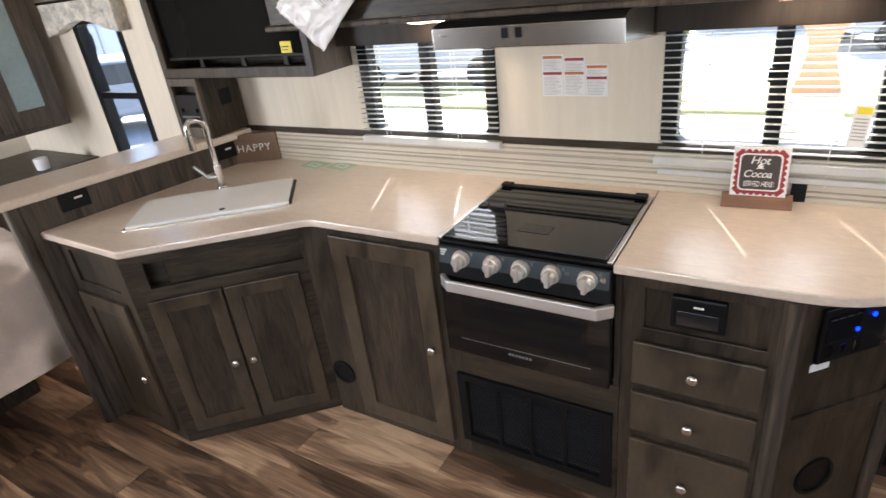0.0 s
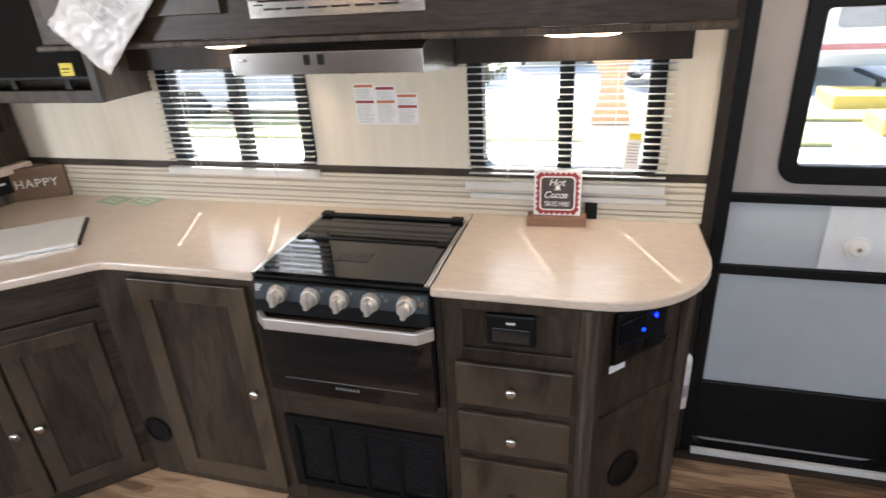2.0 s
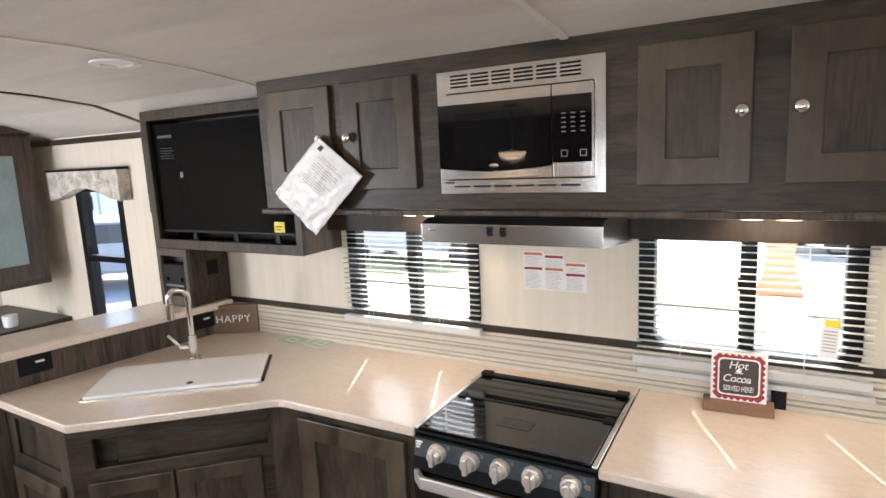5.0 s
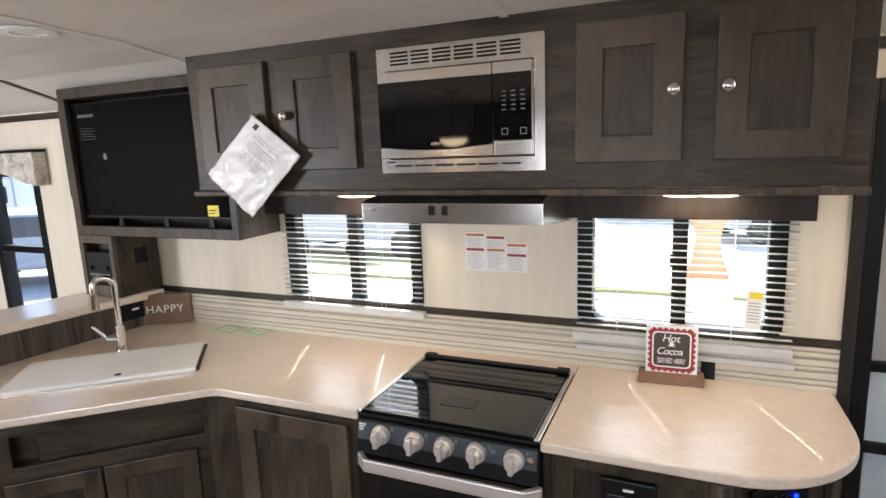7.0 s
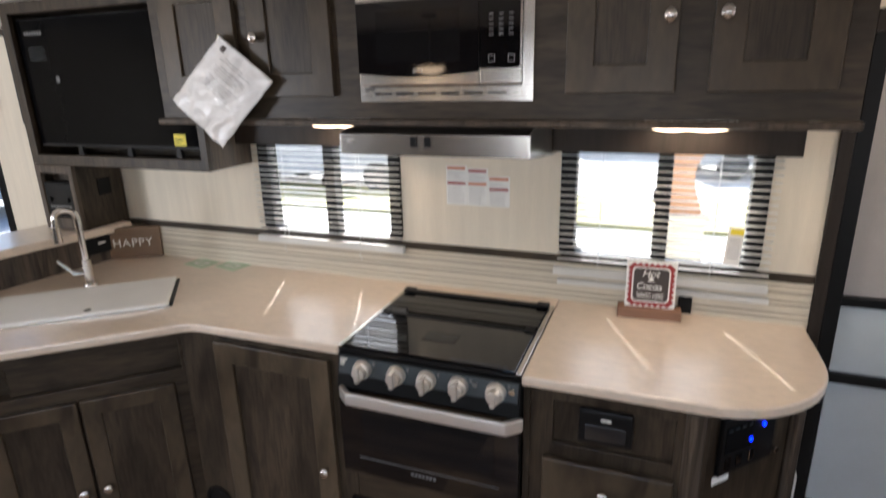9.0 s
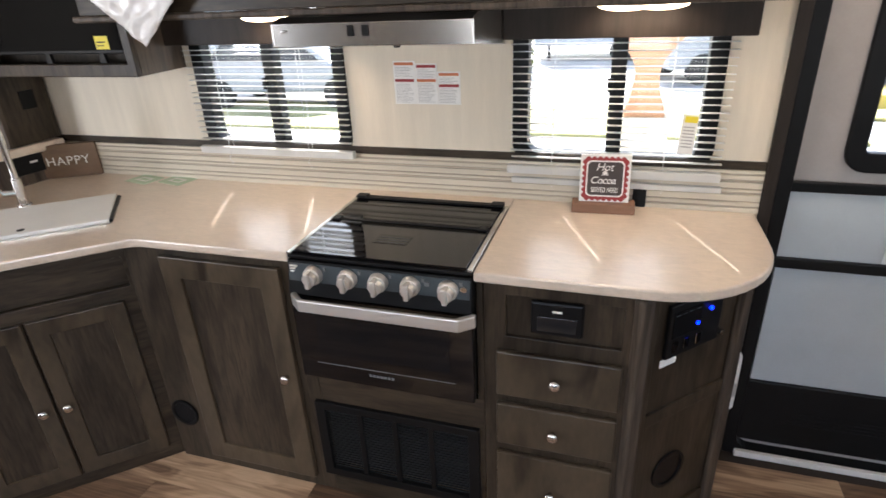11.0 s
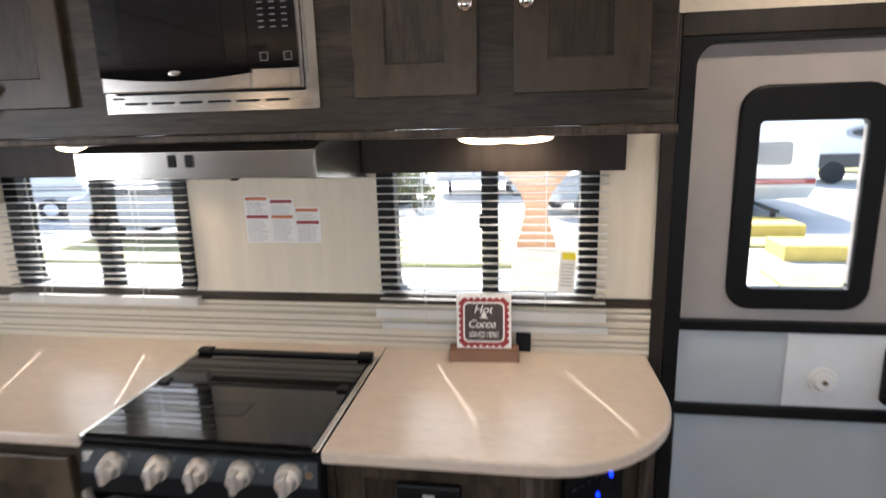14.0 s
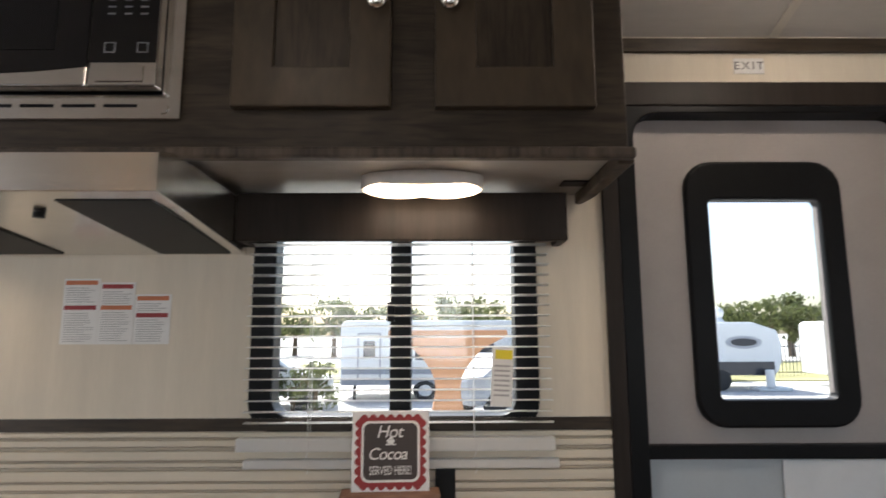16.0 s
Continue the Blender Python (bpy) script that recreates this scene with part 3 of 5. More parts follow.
Shape().box(dx0 + 0.014, 0.016, 0.775, 0.86, 0.026, 0.987).done("panel", door_q, dr)
Shape().box(0.78, 0.010, 0.778, dx1 - 0.016, 0.015, 0.985).done("slider_panel", plastic_q, dr, bevel=0.002)
Shape().box(dx0 + 0.02, 0.016, 0.31, dx1 - 0.02, 0.026, 0.74).done("panel", door_q, dr, bevel=0.002)
Shape().box(dx0 + 0.012, 0.006, 0.055, dx1 - 0.012, 0.027, 0.31).done("kick_plate", black_p, dr, bevel=0.004)
for k in range(4):
    Shape().box(0.62 + 0.02 * k, 0.003, 0.15 + k * 0.014, 0.98 - 0.02 * k, 0.0065, 0.155 + k * 0.014).done("kick_rib", black_p, dr, bevel=0.001)
Shape().cyl((0.875, 0.012, 0.855), (0.875, 0.002, 0.855), 0.036, n=28).cyl((0.875, 0.002, 0.855), (0.875, -0.006, 0.855), 0.028, 0.022, n=28).done("slider_pull", white_p, dr, bevel=0.002)
Shape().cyl((0.875, -0.005, 0.855), (0.875, -0.008, 0.855), 0.007, n=12).done("pull_screw", chrome, dr)
la = Shape().ring(rounded(1.015, 0.80, 1.10, 0.955, 0.012), rounded(1.03, 0.825, 1.085, 0.935, 0.008), -0.012, 0.01).box(1.03, -0.004, 0.82, 1.085, 0.008, 0.94).done("latch", black_p, dr, bevel=0.003)
Shape().cyl((1.05, -0.012, 0.835), (1.05, -0.03, 0.835), 0.01).box(0.995, -0.038, 0.822, 1.075, -0.026, 0.84).done("lever", black_p, dr, bevel=0.004)
Shape().box(1.045, -0.009, 0.885, 1.075, -0.004, 0.90).done("latch_mark", red_m, dr)
tagged(Shape().box(0.428, W - 0.014, 0, 0.462, W - 0.0005, 1.79).box(dx1 + 0.03, W - 0.012, 0, dx1 + 0.06, W - 0.0005, 1.79).box(0.462, W - 0.014, dzt, dx1 + 0.06, W - 0.0005, 1.79).done("trim_door", trim_d, bevel=0.003), "dark wood casing round the entry door", "trim", kind="structure")
si = Shape().box(0.50, W - 0.03, 0.001, 1.15, W - 0.013, 0.026).done("door_sill", alu, bevel=0.003)
tagged(si, "scuffed aluminium threshold under the entry door", "threshold", kind="structure")
ex = thing("exit_sticker", "white exit sticker with dark letters above the door", "sticker", 0.772, W, 1.832)
Shape().box(-0.034, -0.002, -0.018, 0.034, -0.0005, 0.018).done("card", paper_m, ex)
lettering("letters", "EXIT", 0.026, pose(0, -0.0022, 0, 90, 0, 0), sign_dark, ex, 0.0003, 1.35)
# cabinet end by the door
ce = thing("tall_cabinet", "dark stained wooden cabinet beside the entry door", "cabinet", 1.29, 1.62, 0)
Shape().box(0, -0.32, 0, 0.6, 0.345, 0.86).done("body", wood_v, ce, bevel=0.004)
Shape().box(-0.012, -0.30, 0.06, -0.0005, -0.02, 0.82).done("side_panel", wood_door, ce, bevel=0.003)
Shape().box(-0.015, -0.34, 0.862, 0.6, 0.345, 0.89).done("top", counter_m, ce, bevel=0.006)

# ---- floor sheet under the planks ----
tagged(Shape().box(XL, YB, -0.05, XR, W + 0.05, -0.003).done("floor", mat("subfloor", (0.03, 0.02, 0.015), 0.8)), "wood-look vinyl plank floor in mixed browns", "floor", kind="structure")
floor_ob = bpy.data.objects["floor"]
tagged(Shape().box(XL - 0.04, YB - 0.04, -0.72, XR + 0.04, W + 0.04, -0.0505).done("trim_underbody", rubber), "plain dark underbody of the trailer down to the ground", "underbody", kind="structure")

# ---- countertop ----
CT, CB = 0.918, 0.889
R = 0.30
arc = [(0.425 - R + R * math.cos(a), 1.449 + R - R * math.sin(a)) for a in [radians(90 - 90 * i / 12) for i in range(13)]]
ct = thing("countertop", "beige laminate countertop with rounded end and sink cut", "countertop", 0, 0, CB)
left = [(-2.385, 1.025), (-1.865, 1.012)] + [(-1.44 + 0.1 * i / 4 * 0.9, 1.385 + 0.058 * math.sin(math.pi / 2 * i / 4)) for i in range(5)] + [(-0.8405, 1.449), (-0.8405, 1.998), (-2.205, 1.998)]
right = [(-0.3035, 1.449)] + arc + [(0.425, 1.80), (0.42, 1.998), (-0.3035, 1.998)]
Shape().prism(left, 0, CT - CB).done("slab", counter_m, ct, bevel=0.006, segs=3)
Shape().prism(right, 0, CT - CB).done("slab", counter_m, ct, bevel=0.006, segs=3)
Shape().box(-0.840, 1.916, 0, -0.304, 1.998, CT - CB).done("slab", counter_m, ct)

# ---- base cabinets ----


def base_unit(name, label, x, y, rz, w, depth, top=0.8835):
    e = thing(name, label, "cabinet", x, y, 0, rz, group="base cabinets")
    return e


# narrow cabinet beside the divider
nc = base_unit("base_cabinet", "narrow dark stained base cabinet with one door", -2.36, 1.055, -2, 0.42, 0.4)
Shape().ring([(0, 0), (0.425, 0), (0.425, 0.8835), (0, 0.8835)], [(0.07, 0.71), (0.36, 0.71), (0.36, 0.845), (0.07, 0.845)], 0, 0.018).done("face_frame", wood_v, nc, bevel=0.002)
Shape().box(0.06, 0.01, 0.70, 0.37, 0.016, 0.855).done("recessed_panel", wood_v, nc)
shaker(nc, 0.045, 0.05, 0.375, 0.665, -0.018, (0.345, 0.33), 0.06)
# diagonal sink cabinet
sc = base_unit("sink_cabinet", "dark stained corner sink cabinet with open tray slot", -1.935, 1.04, 43.5, 0.64, 0.5)
Shape().ring([(0, 0), (0.655, 0), (0.655, 0.8835), (0, 0.8835)], [(0.075, 0.725), (0.63, 0.725), (0.63, 0.83), (0.075, 0.83)], 0, 0.018).done("face_frame", wood_h, sc, bevel=0.002)
Shape().box(0.06, 0.06, 0.71, 0.64, 0.075, 0.845).box(0.06, 0.018, 0.712, 0.64, 0.06, 0.722).done("tray_slot", wood_h, sc)
Shape().box(0.14, 0.02, 0.724, 0.629, 0.03, 0.829).done("tilt_front", wood_h, sc, bevel=0.003)
shaker(sc, 0.05, 0.06, 0.312, 0.682, -0.018, (0.282, 0.355))
shaker(sc, 0.322, 0.06, 0.60, 0.682, -0.018, (0.352, 0.355))
# corner cabinet with one tall door
cc = base_unit("base_cabinet", "dark stained base cabinet with one tall door and round vent", -1.46, 1.472, 0, 0.63, 0.5)
Shape().box(0, 0, 0, 0.64, 0.02, 0.8835).box(0.0, 0.02, 0, 0.02, 0.5, 0.8835).box(0.62, 0.02, 0, 0.64, 0.5, 0.8835).done("face_frame", wood_v, cc, bevel=0.002)
shaker(cc, 0.15, 0.05, 0.575, 0.858, -0.018, (0.54, 0.475), 0.07)


def round_vent(parent, x, z, r, name="round_vent", y=0.0):
    o = [(x + r * math.cos(a), z + r * math.sin(a)) for a in [math.tau * i / 32 for i in range(32)]]
    i_ = [(x + r * 0.78 * math.cos(a), z + r * 0.78 * math.sin(a)) for a in [math.tau * i / 32 for i in range(32)]]
    Shape().ring(o, i_, y - 0.008, y - 0.0005).done(name, black_p, parent, bevel=0.002)
    Shape().cyl((x, y - 0.003, z), (x, y - 0.0008, z), r * 0.8, n=32).done("vent_core", black_p, parent)


round_vent(cc, 0.062, 0.215, 0.056)

# ---- range ----
rg = thing("gas_range", "black glass-topped gas range with steel handle and knobs", "range", -0.572, 1.452, 0)
Shape().box(-0.262, 0.012, 0.50, 0.262, 0.45, 0.905).done("body", black_p, rg, bevel=0.003)
Shape().box(-0.267, -0.004, 0.905, 0.267, 0.462, 0.916).done("cooktop_base", black_p, rg, bevel=0.003)
for ra_, rb_ in ((-0.268, -0.254), (0.254, 0.268)):
    Shape().box(ra_, -0.005, 0.9165, rb_, 0.462, 0.9235).done("steel_edge", steel, rg, bevel=0.002)
Shape().box(-0.252, 0.0, 0.9175, 0.252, 0.452, 0.925).done("glass_cover", black_g, rg, bevel=0.003)
Shape().box(-0.256, 0.43, 0.9255, 0.256, 0.456, 0.932).done("cover_hinge_rail", black_p, rg, bevel=0.003)
for sx in (-1, 1):
    Shape().box(sx * 0.235 - 0.02, 0.425, 0.9322, sx * 0.235 + 0.02, 0.458, 0.937).done("hinge_cap", black_p, rg, bevel=0.003)
    Shape().box(sx * 0.235 - 0.014, 0.235, 0.9255, sx * 0.235 + 0.014, 0.265, 0.931).done("cover_clip", black_p, rg, bevel=0.002)
Shape().box(-0.235, 0.243, 0.9252, 0.235, 0.255, 0.9275).done("cover_bar", black_p, rg, bevel=0.001)
Shape().box(-0.05, 0.10, 0.9253, 0.05, 0.16, 0.9258).done("cover_print", screen_m, rg)
for k in range(3):
    Shape().box(-0.045, 0.107 + k * 0.016, 0.926, 0.045, 0.109 + k * 0.016, 0.9262).done("print_line", grey_pan, rg)
Shape().prism([(-0.004, 0.90), (-0.022, 0.80), (0.02, 0.80), (0.02, 0.90)], -0.268, 0.268, 'x').done("front_panel", black_p, rg, bevel=0.002)
Shape().prism([(-0.0075, 0.893), (-0.0165, 0.842), (-0.012, 0.842), (-0.003, 0.893)], -0.264, 0.262, 'x').done("control_strip", grey_pan, rg)
for kx in (-0.185, -0.080, 0.010, 0.102, 0.205):
    k = Shape().cyl((kx, -0.010, 0.866), (kx, -0.03, 0.864), 0.028, 0.026, n=28).cyl((kx, -0.03, 0.864), (kx, -0.048, 0.862), 0.021, 0.019, n=28).done("control_knob", knob_m, rg, bevel=0.002)
    Shape().box(kx - 0.007, -0.058, 0.841, kx + 0.007, -0.03, 0.887).done("knob_grip", knob_m, k, bevel=0.003)
    Shape().box(kx + 0.03, -0.012, 0.878, kx + 0.037, -0.0085, 0.8885).done("knob_mark", mark_m, rg)
Shape().cyl((0.247, -0.01, 0.872), (0.247, -0.018, 0.871), 0.009, n=16).done("igniter_button", chrome, rg, bevel=0.001)
for k in range(3):
    Shape().box(-0.258, -0.014, 0.868 + k * 0.008, -0.258 + (0.012, 0.016, 0.022)[k], -0.0085, 0.8715 + k * 0.008).done("panel_mark", text_w, rg)
Shape().box(0.140, -0.0145, 0.868, 0.153, -0.0095, 0.880).done("panel_mark", mark_m, rg)
od = Shape().box(-0.272, -0.016, 0.508, 0.268, 0.012, 0.795).done("oven_door", black_g, rg, bevel=0.004)
Shape().box(-0.20, -0.0175, 0.60, 0.20, -0.0162, 0.735).done("oven_window", screen_m, od)
Shape().box(-0.215, -0.0178, 0.568, 0.215, -0.0163, 0.570).done("trim_line", mark_m, od)
for k in range(7):
    Shape().box(-0.048 + k * 0.0115, -0.0178, 0.545, -0.040 + k * 0.0115, -0.0163, 0.553).done("maker_mark", mark_m, od)
hb = [(-0.262, -0.018), (-0.262, -0.03), (-0.225, -0.062), (0.225, -0.062), (0.262, -0.03), (0.262, -0.018), (0.25, -0.018), (0.215, -0.05), (-0.215, -0.05), (-0.25, -0.018)]
Shape().prism([(x * 1.03 + 0.010, y) for x, y in hb], 0.768, 0.806).done("handle", satin, rg, bevel=0.004)

# cabinet below the range with a louvred grille
rc = base_unit("range_cabinet", "dark stained cabinet under the range with louvred grille", -0.568, 1.472, 0, 0.55, 0.5)
Shape().ring([(-0.251, 0), (0.284, 0), (0.284, 0.498), (-0.251, 0.498)], [(-0.245, 0.10), (0.245, 0.10), (0.245, 0.37), (-0.245, 0.37)], 0, 0.02).done("face_frame", wood_h, rc, bevel=0.002)
gr = Shape().ring([(-0.274, 0.082), (0.268, 0.082), (0.268, 0.390), (-0.274, 0.390)], [(-0.24, 0.112), (0.233, 0.112), (0.233, 0.363), (-0.24, 0.363)], -0.014, 0.004).box(-0.25, 0.03, 0.10, 0.245, 0.035, 0.37).done("grille", black_p, rc, bevel=0.002)
for k in range(3):
    xk = -0.24 + 0.473 * (k + 1) / 4
    Shape().box(xk - 0.008, -0.010, 0.112, xk + 0.008, 0.004, 0.363).done("grille_bar", black_p, gr, bevel=0.001)
louvre_m = mat("louvre_plastic", (0.012, 0.012, 0.012), 0.5, vary=0.2, bump=0.02, spec=0.25)
lv = Shape().box(-0.24, -0.006, 0, 0.233, 0.006, 0.002, pose(0, 0, 0, -35, 0, 0)).done("louvre", louvre_m, gr)
lv.location = (0, 0, 0.118)
for k in range(1, 23):
    o = lv.copy(); scene.collection.objects.link(o); o.location = (0, 0, 0.118 + k * 0.0108)

# drawer unit
du = base_unit("drawer_cabinet", "dark stained drawer cabinet with three drawers and round nickel knobs", -0.283, 1.472, 0, 0.40, 0.5)
Shape().ring([(0, 0), (0.40, 0), (0.40, 0.8835), (0, 0.8835)], [(0.06, 0.725), (0.355, 0.725), (0.355, 0.85), (0.06, 0.85)], 0, 0.02).box(-0.0198, 0.0, 0.4985, -0.0005, 0.02, 0.8835).done("face_frame", wood_v, du, bevel=0.002)
Shape().box(0.05, 0.012, 0.715, 0.365, 0.018, 0.86).done("recessed_panel", wood_v, du)
bx = Shape().box(0.125, -0.004, 0.745, 0.258, 0.012, 0.842).done("black_tray", black_p, du, bevel=0.006)
Shape().box(0.142, -0.0052, 0.758, 0.242, -0.0042, 0.80).done("tray_pull", black_g, bx, bevel=0.001)
Shape().box(0.18, -0.006, 0.815, 0.205, -0.0042, 0.821).done("tray_mark", text_w, bx)
for za, zb, zk in ((0.54, 0.684, 0.612), (0.365, 0.510, 0.436), (0.055, 0.330, 0.205)):
    d = Shape().box(0.036, -0.018, za, 0.362, -0.0005, zb).done("drawer", wood_door, du, bevel=0.005)
    knob(d, 0.196, -0.018, zk)

# angled end cabinet with monitor panel and speaker
ec = base_unit("end_cabinet", "dark stained angled end cabinet with control panel and speaker", 0.117, 1.472, 46, 0.41, 0.3)
wall_holes("face", [0, 0.405], [0, 0.8835], [(0.05, 0.50, 0.36, 0.855), (0.05, 0.065, 0.36, 0.458)], 0, 0.018, wood_v).done("face_frame", wood_v, ec, bevel=0.002)
Shape().box(0.04, 0.008, 0.49, 0.37, 0.016, 0.86).done("recessed_panel", wood_v, ec)
Shape().box(0.04, 0.008, 0.055, 0.37, 0.016, 0.468).done("recessed_panel", wood_v, ec)
Shape().box(-0.022, -0.012, 0, 0.022, 0.02, 0.8835).done("corner_post", wood_grey, ec, bevel=0.008)
Shape().box(0.36, -0.012, 0, 0.405, 0.03, 0.8835).done("end_post", wood_grey, ec, bevel=0.01)
round_vent(ec, 0.18, 0.24, 0.066, "speaker", 0.0078)
mp_ = Shape().box(0.088, -0.006, 0.672, 0.285, 0.007, 0.832).done("control_panel", black_p, ec, bevel=0.003)
Shape().box(0.10, -0.0075, 0.735, 0.20, -0.0062, 0.81).done("display_area", screen_m, mp_)
for lx, lz in ((0.237, 0.785), (0.191, 0.755)):
    Shape().cyl((lx, -0.005, lz), (lx, -0.010, lz), 0.0055, n=12).done("blue_led", blue_m, mp_)
for lx in (0.115, 0.155, 0.20):
    Shape().box(lx - 0.010, -0.010, 0.69, lx + 0.010, -0.0062, 0.722).done("rocker_switch", black_g, mp_, bevel=0.002)
for k in range(4):
    Shape().box(0.105 + k * 0.024, -0.0085, 0.80, 0.121 + k * 0.024, -0.0077, 0.802).done("panel_print", grey_pan, mp_)
Shape().cyl((0.282, -0.006, 0.70), (0.282, -0.022, 0.70), 0.008, n=16).done("key_switch", chrome, ec, bevel=0.001)
Shape().box(0.085, 0.0066, 0.640, 0.145, 0.0078, 0.664).done("label_sticker", paper_m, ec)
side = thing("cabinet_side", "dark wood counter end panel facing the entry door", "cabinet", 0.405, 1.772, 0)
Shape().box(-0.018, 0.03, 0, 0, 0.225, 0.8835).done("panel", wood_v, side)
fx = thing("fire_extinguisher", "small white fire extinguisher on the counter end", "extinguisher", 0.420, 1.90, 0.28)
Shape().cyl((0, 0, 0.0), (0, 0, 0.19), 0.026, n=20).ball((0, 0, 0.19), 0.026).done("cylinder", white_p, fx, smooth=False)
Shape().cyl((0, 0, 0.205), (0, 0, 0.245), 0.012).box(-0.02, -0.035, 0.245, 0.008, 0.02, 0.256).done("valve", black_p, fx, bevel=0.002)
Shape().cyl((0, 0, 0.05), (0, 0, 0.10), 0.0268, n=20).done("label_band", ink_m, fx)
Shape().box(-0.029, -0.01, 0.03, -0.0255, 0.01, 0.22).done("bracket", black_p, fx)

# ---- sink, faucet and things on the counter ----
sk = thing("sink_cover", "white kitchen sink with flush rectangular cover board", "sink", -1.872, 1.449, CT, 39.5)
Shape().prism(rounded(-0.312, -0.158, 0.312, 0.158, 0.02), 0.0, 0.004).done("sink_rim", steel, sk, bevel=0.001)
Shape().prism(rounded(-0.300, -0.147, 0.300, 0.147, 0.014), 0.004, 0.016).done("cover_board", white_p, sk, bevel=0.003)
Shape().cyl((0.05, -0.115, 0.0155), (0.05, -0.115, 0.0165), 0.012, n=20).done("finger_hole", black_p, sk)
Shape().box(0.299, -0.13, 0.004, 0.311, 0.13, 0.010).done("rim_gap", black_p, sk)
fa = thing("faucet", "brushed nickel kitchen faucet with high square arc", "faucet", -2.005, 1.60, CT, -112)
Shape().cyl((0, 0, 0), (0, 0, 0.012), 0.026, 0.022, n=24).cyl((0, 0, 0.01), (0, 0, 0.105), 0.018, 0.017, n=24).done("base", chrome, fa, bevel=0.002)
pts = [(0, 0, 0.10), (0, 0, 0.26)] + [(0.04 - 0.04 * math.cos(a), 0, 0.26 + 0.04 * math.sin(a)) for a in [radians(15 * i) for i in range(1, 7)]] + [(0.055, 0, 0.30)] + [(0.055 + 0.03 * math.sin(a), 0, 0.27 + 0.03 * math.cos(a)) for a in [radians(18 * i) for i in range(1, 6)]] + [(0.085, 0, 0.24)]
tube("spout", [(x * 0.85, y, z) for x, y, z in pts], 0.0115, chrome, fa)
Shape().cyl((0.0723, 0, 0.25), (0.0723, 0, 0.185), 0.0145, 0.014, n=20).done("spray_head", chrome, fa, bevel=0.002)
Shape().cyl((0.01, 0, 0.055), (0.05, -0.01, 0.06), 0.012, n=16).cyl((0.045, -0.01, 0.06), (0.085, -0.03, 0.115), 0.007, 0.006, n=12).done("lever", chrome, fa, bevel=0.001)
hp = thing("happy_sign", "brown wooden block sign reading happy", "sign", -2.14, 1.925, CT, 31)
Shape().box(-0.115, 0.0, 0, 0.115, 0.035, 0.135).done("block", sign_wood, hp, bevel=0.003)
lettering("letters", "HAPPY", 0.050, pose(0, -0.001, 0.068, 90, 0, 0), text_w, hp, 0.0006, 1.12)
for k in range(2):
    cd = thing("mint_card", "mint green paper card lying on the counter", "card", -1.79 + 0.15 * k, 1.945 + 0.012 * k, CT + 0.0005, -12, group="mint cards")
    Shape().ring([(-0.06, -0.045), (0.06, -0.045), (0.06, 0.045), (-0.06, 0.045)], [(-0.035, -0.02), (0.035, -0.02), (0.035, 0.02), (-0.035, 0.02)], 0, 0.002, 'z').done("border", mint_m, cd)
    Shape().box(-0.035, -0.02, 0, 0.035, 0.02, 0.0015).done("centre", paper_m, cd)
    Shape().box(-0.022, -0.01, 0.0015, 0.022, 0.01, 0.002).done("print", mint_m, cd)
co = thing("cocoa_sign", "hot cocoa sign with scalloped red border on wooden base", "sign", -0.015, 1.938, CT, 3)
Shape().box(-0.104, -0.03, 0, 0.104, 0.026, 0.034).done("base", sign_base, co, bevel=0.003)
tilt = pose(0, 0, 0.03, -4, 0, 0)
bd = Shape().box(-0.082, -0.004, 0.0, 0.082, 0.004, 0.166, tilt).done("board", paper_m, co, bevel=0.002)
scal = []
for (ax, az), (bx_, bz), (nx, nz) in (((-0.066, 0.014), (0.066, 0.014), (0, -1)), ((0.068, 0.016), (0.068, 0.150), (1, 0)), ((0.066, 0.152), (-0.066, 0.152), (0, 1)), ((-0.068, 0.150), (-0.068, 0.016), (-1, 0))):
    for k in range(7):
        for h in range(5):
            f = (k + h / 5) / 7
            bulge = 0.008 * math.sin(math.pi * h / 5)
            scal.append((ax + (bx_ - ax) * f + nx * bulge, az + (bz - az) * f + nz * bulge))
s = Shape().prism(scal, -0.0048, -0.0041, 'y')
s.bm.transform(tilt)
s.done("red_border", red_m, co)
s = Shape().prism(rounded(-0.062, 0.022, 0.062, 0.146, 0.016), -0.0054, -0.0049, 'y'); s.bm.transform(tilt); s.done("white_ring", text_w, co)
s = Shape().prism(rounded(-0.057, 0.027, 0.057, 0.141, 0.013), -0.0060, -0.0055, 'y'); s.bm.transform(tilt); s.done("dark_field", sign_dark, co)


def sheared(m, k):
    return m @ Matrix(((1, k, 0, 0), (0, 1, 0, 0), (0, 0, 1, 0), (0, 0, 0, 1)))


for words, size, lz, lx, sh, sp in (("Hot", 0.036, 0.123, 0.0, 0.25, 0.95), ("Cocoa", 0.034, 0.078, -0.004, 0.25, 0.9), ("SERVED HERE!", 0.0165, 0.045, 0, 0, 1.0)):
    o = lettering("letters", words, size, Matrix(), text_w, co, 0.0003, sp)
    o.data.transform(tilt @ pose(lx, -0.0064, lz, 90, 0, 0) @ sheared(Matrix.Diagonal((0.86 if sh == 0 else 1, 1.5 if sh == 0 else 1, 1, 1)), sh))
s = Shape().prism([(-0.009, 0.107), (-0.006, 0.099), (0.006, 0.099), (0.009, 0.107)], -0.0067, -0.0061, 'y').prism([(-0.013, 0.0965), (0.013, 0.0965), (0.011, 0.0985), (-0.011, 0.0985)], -0.0067, -0.0061, 'y').prism([(-0.007, 0.1075), (0.007, 0.1075), (0.0, 0.114)], -0.0067, -0.0061, 'y')
s.bm.transform(tilt); s.done("cup_drawing", text_w, co)
co.scale = (0.90, 1.0, 0.90)
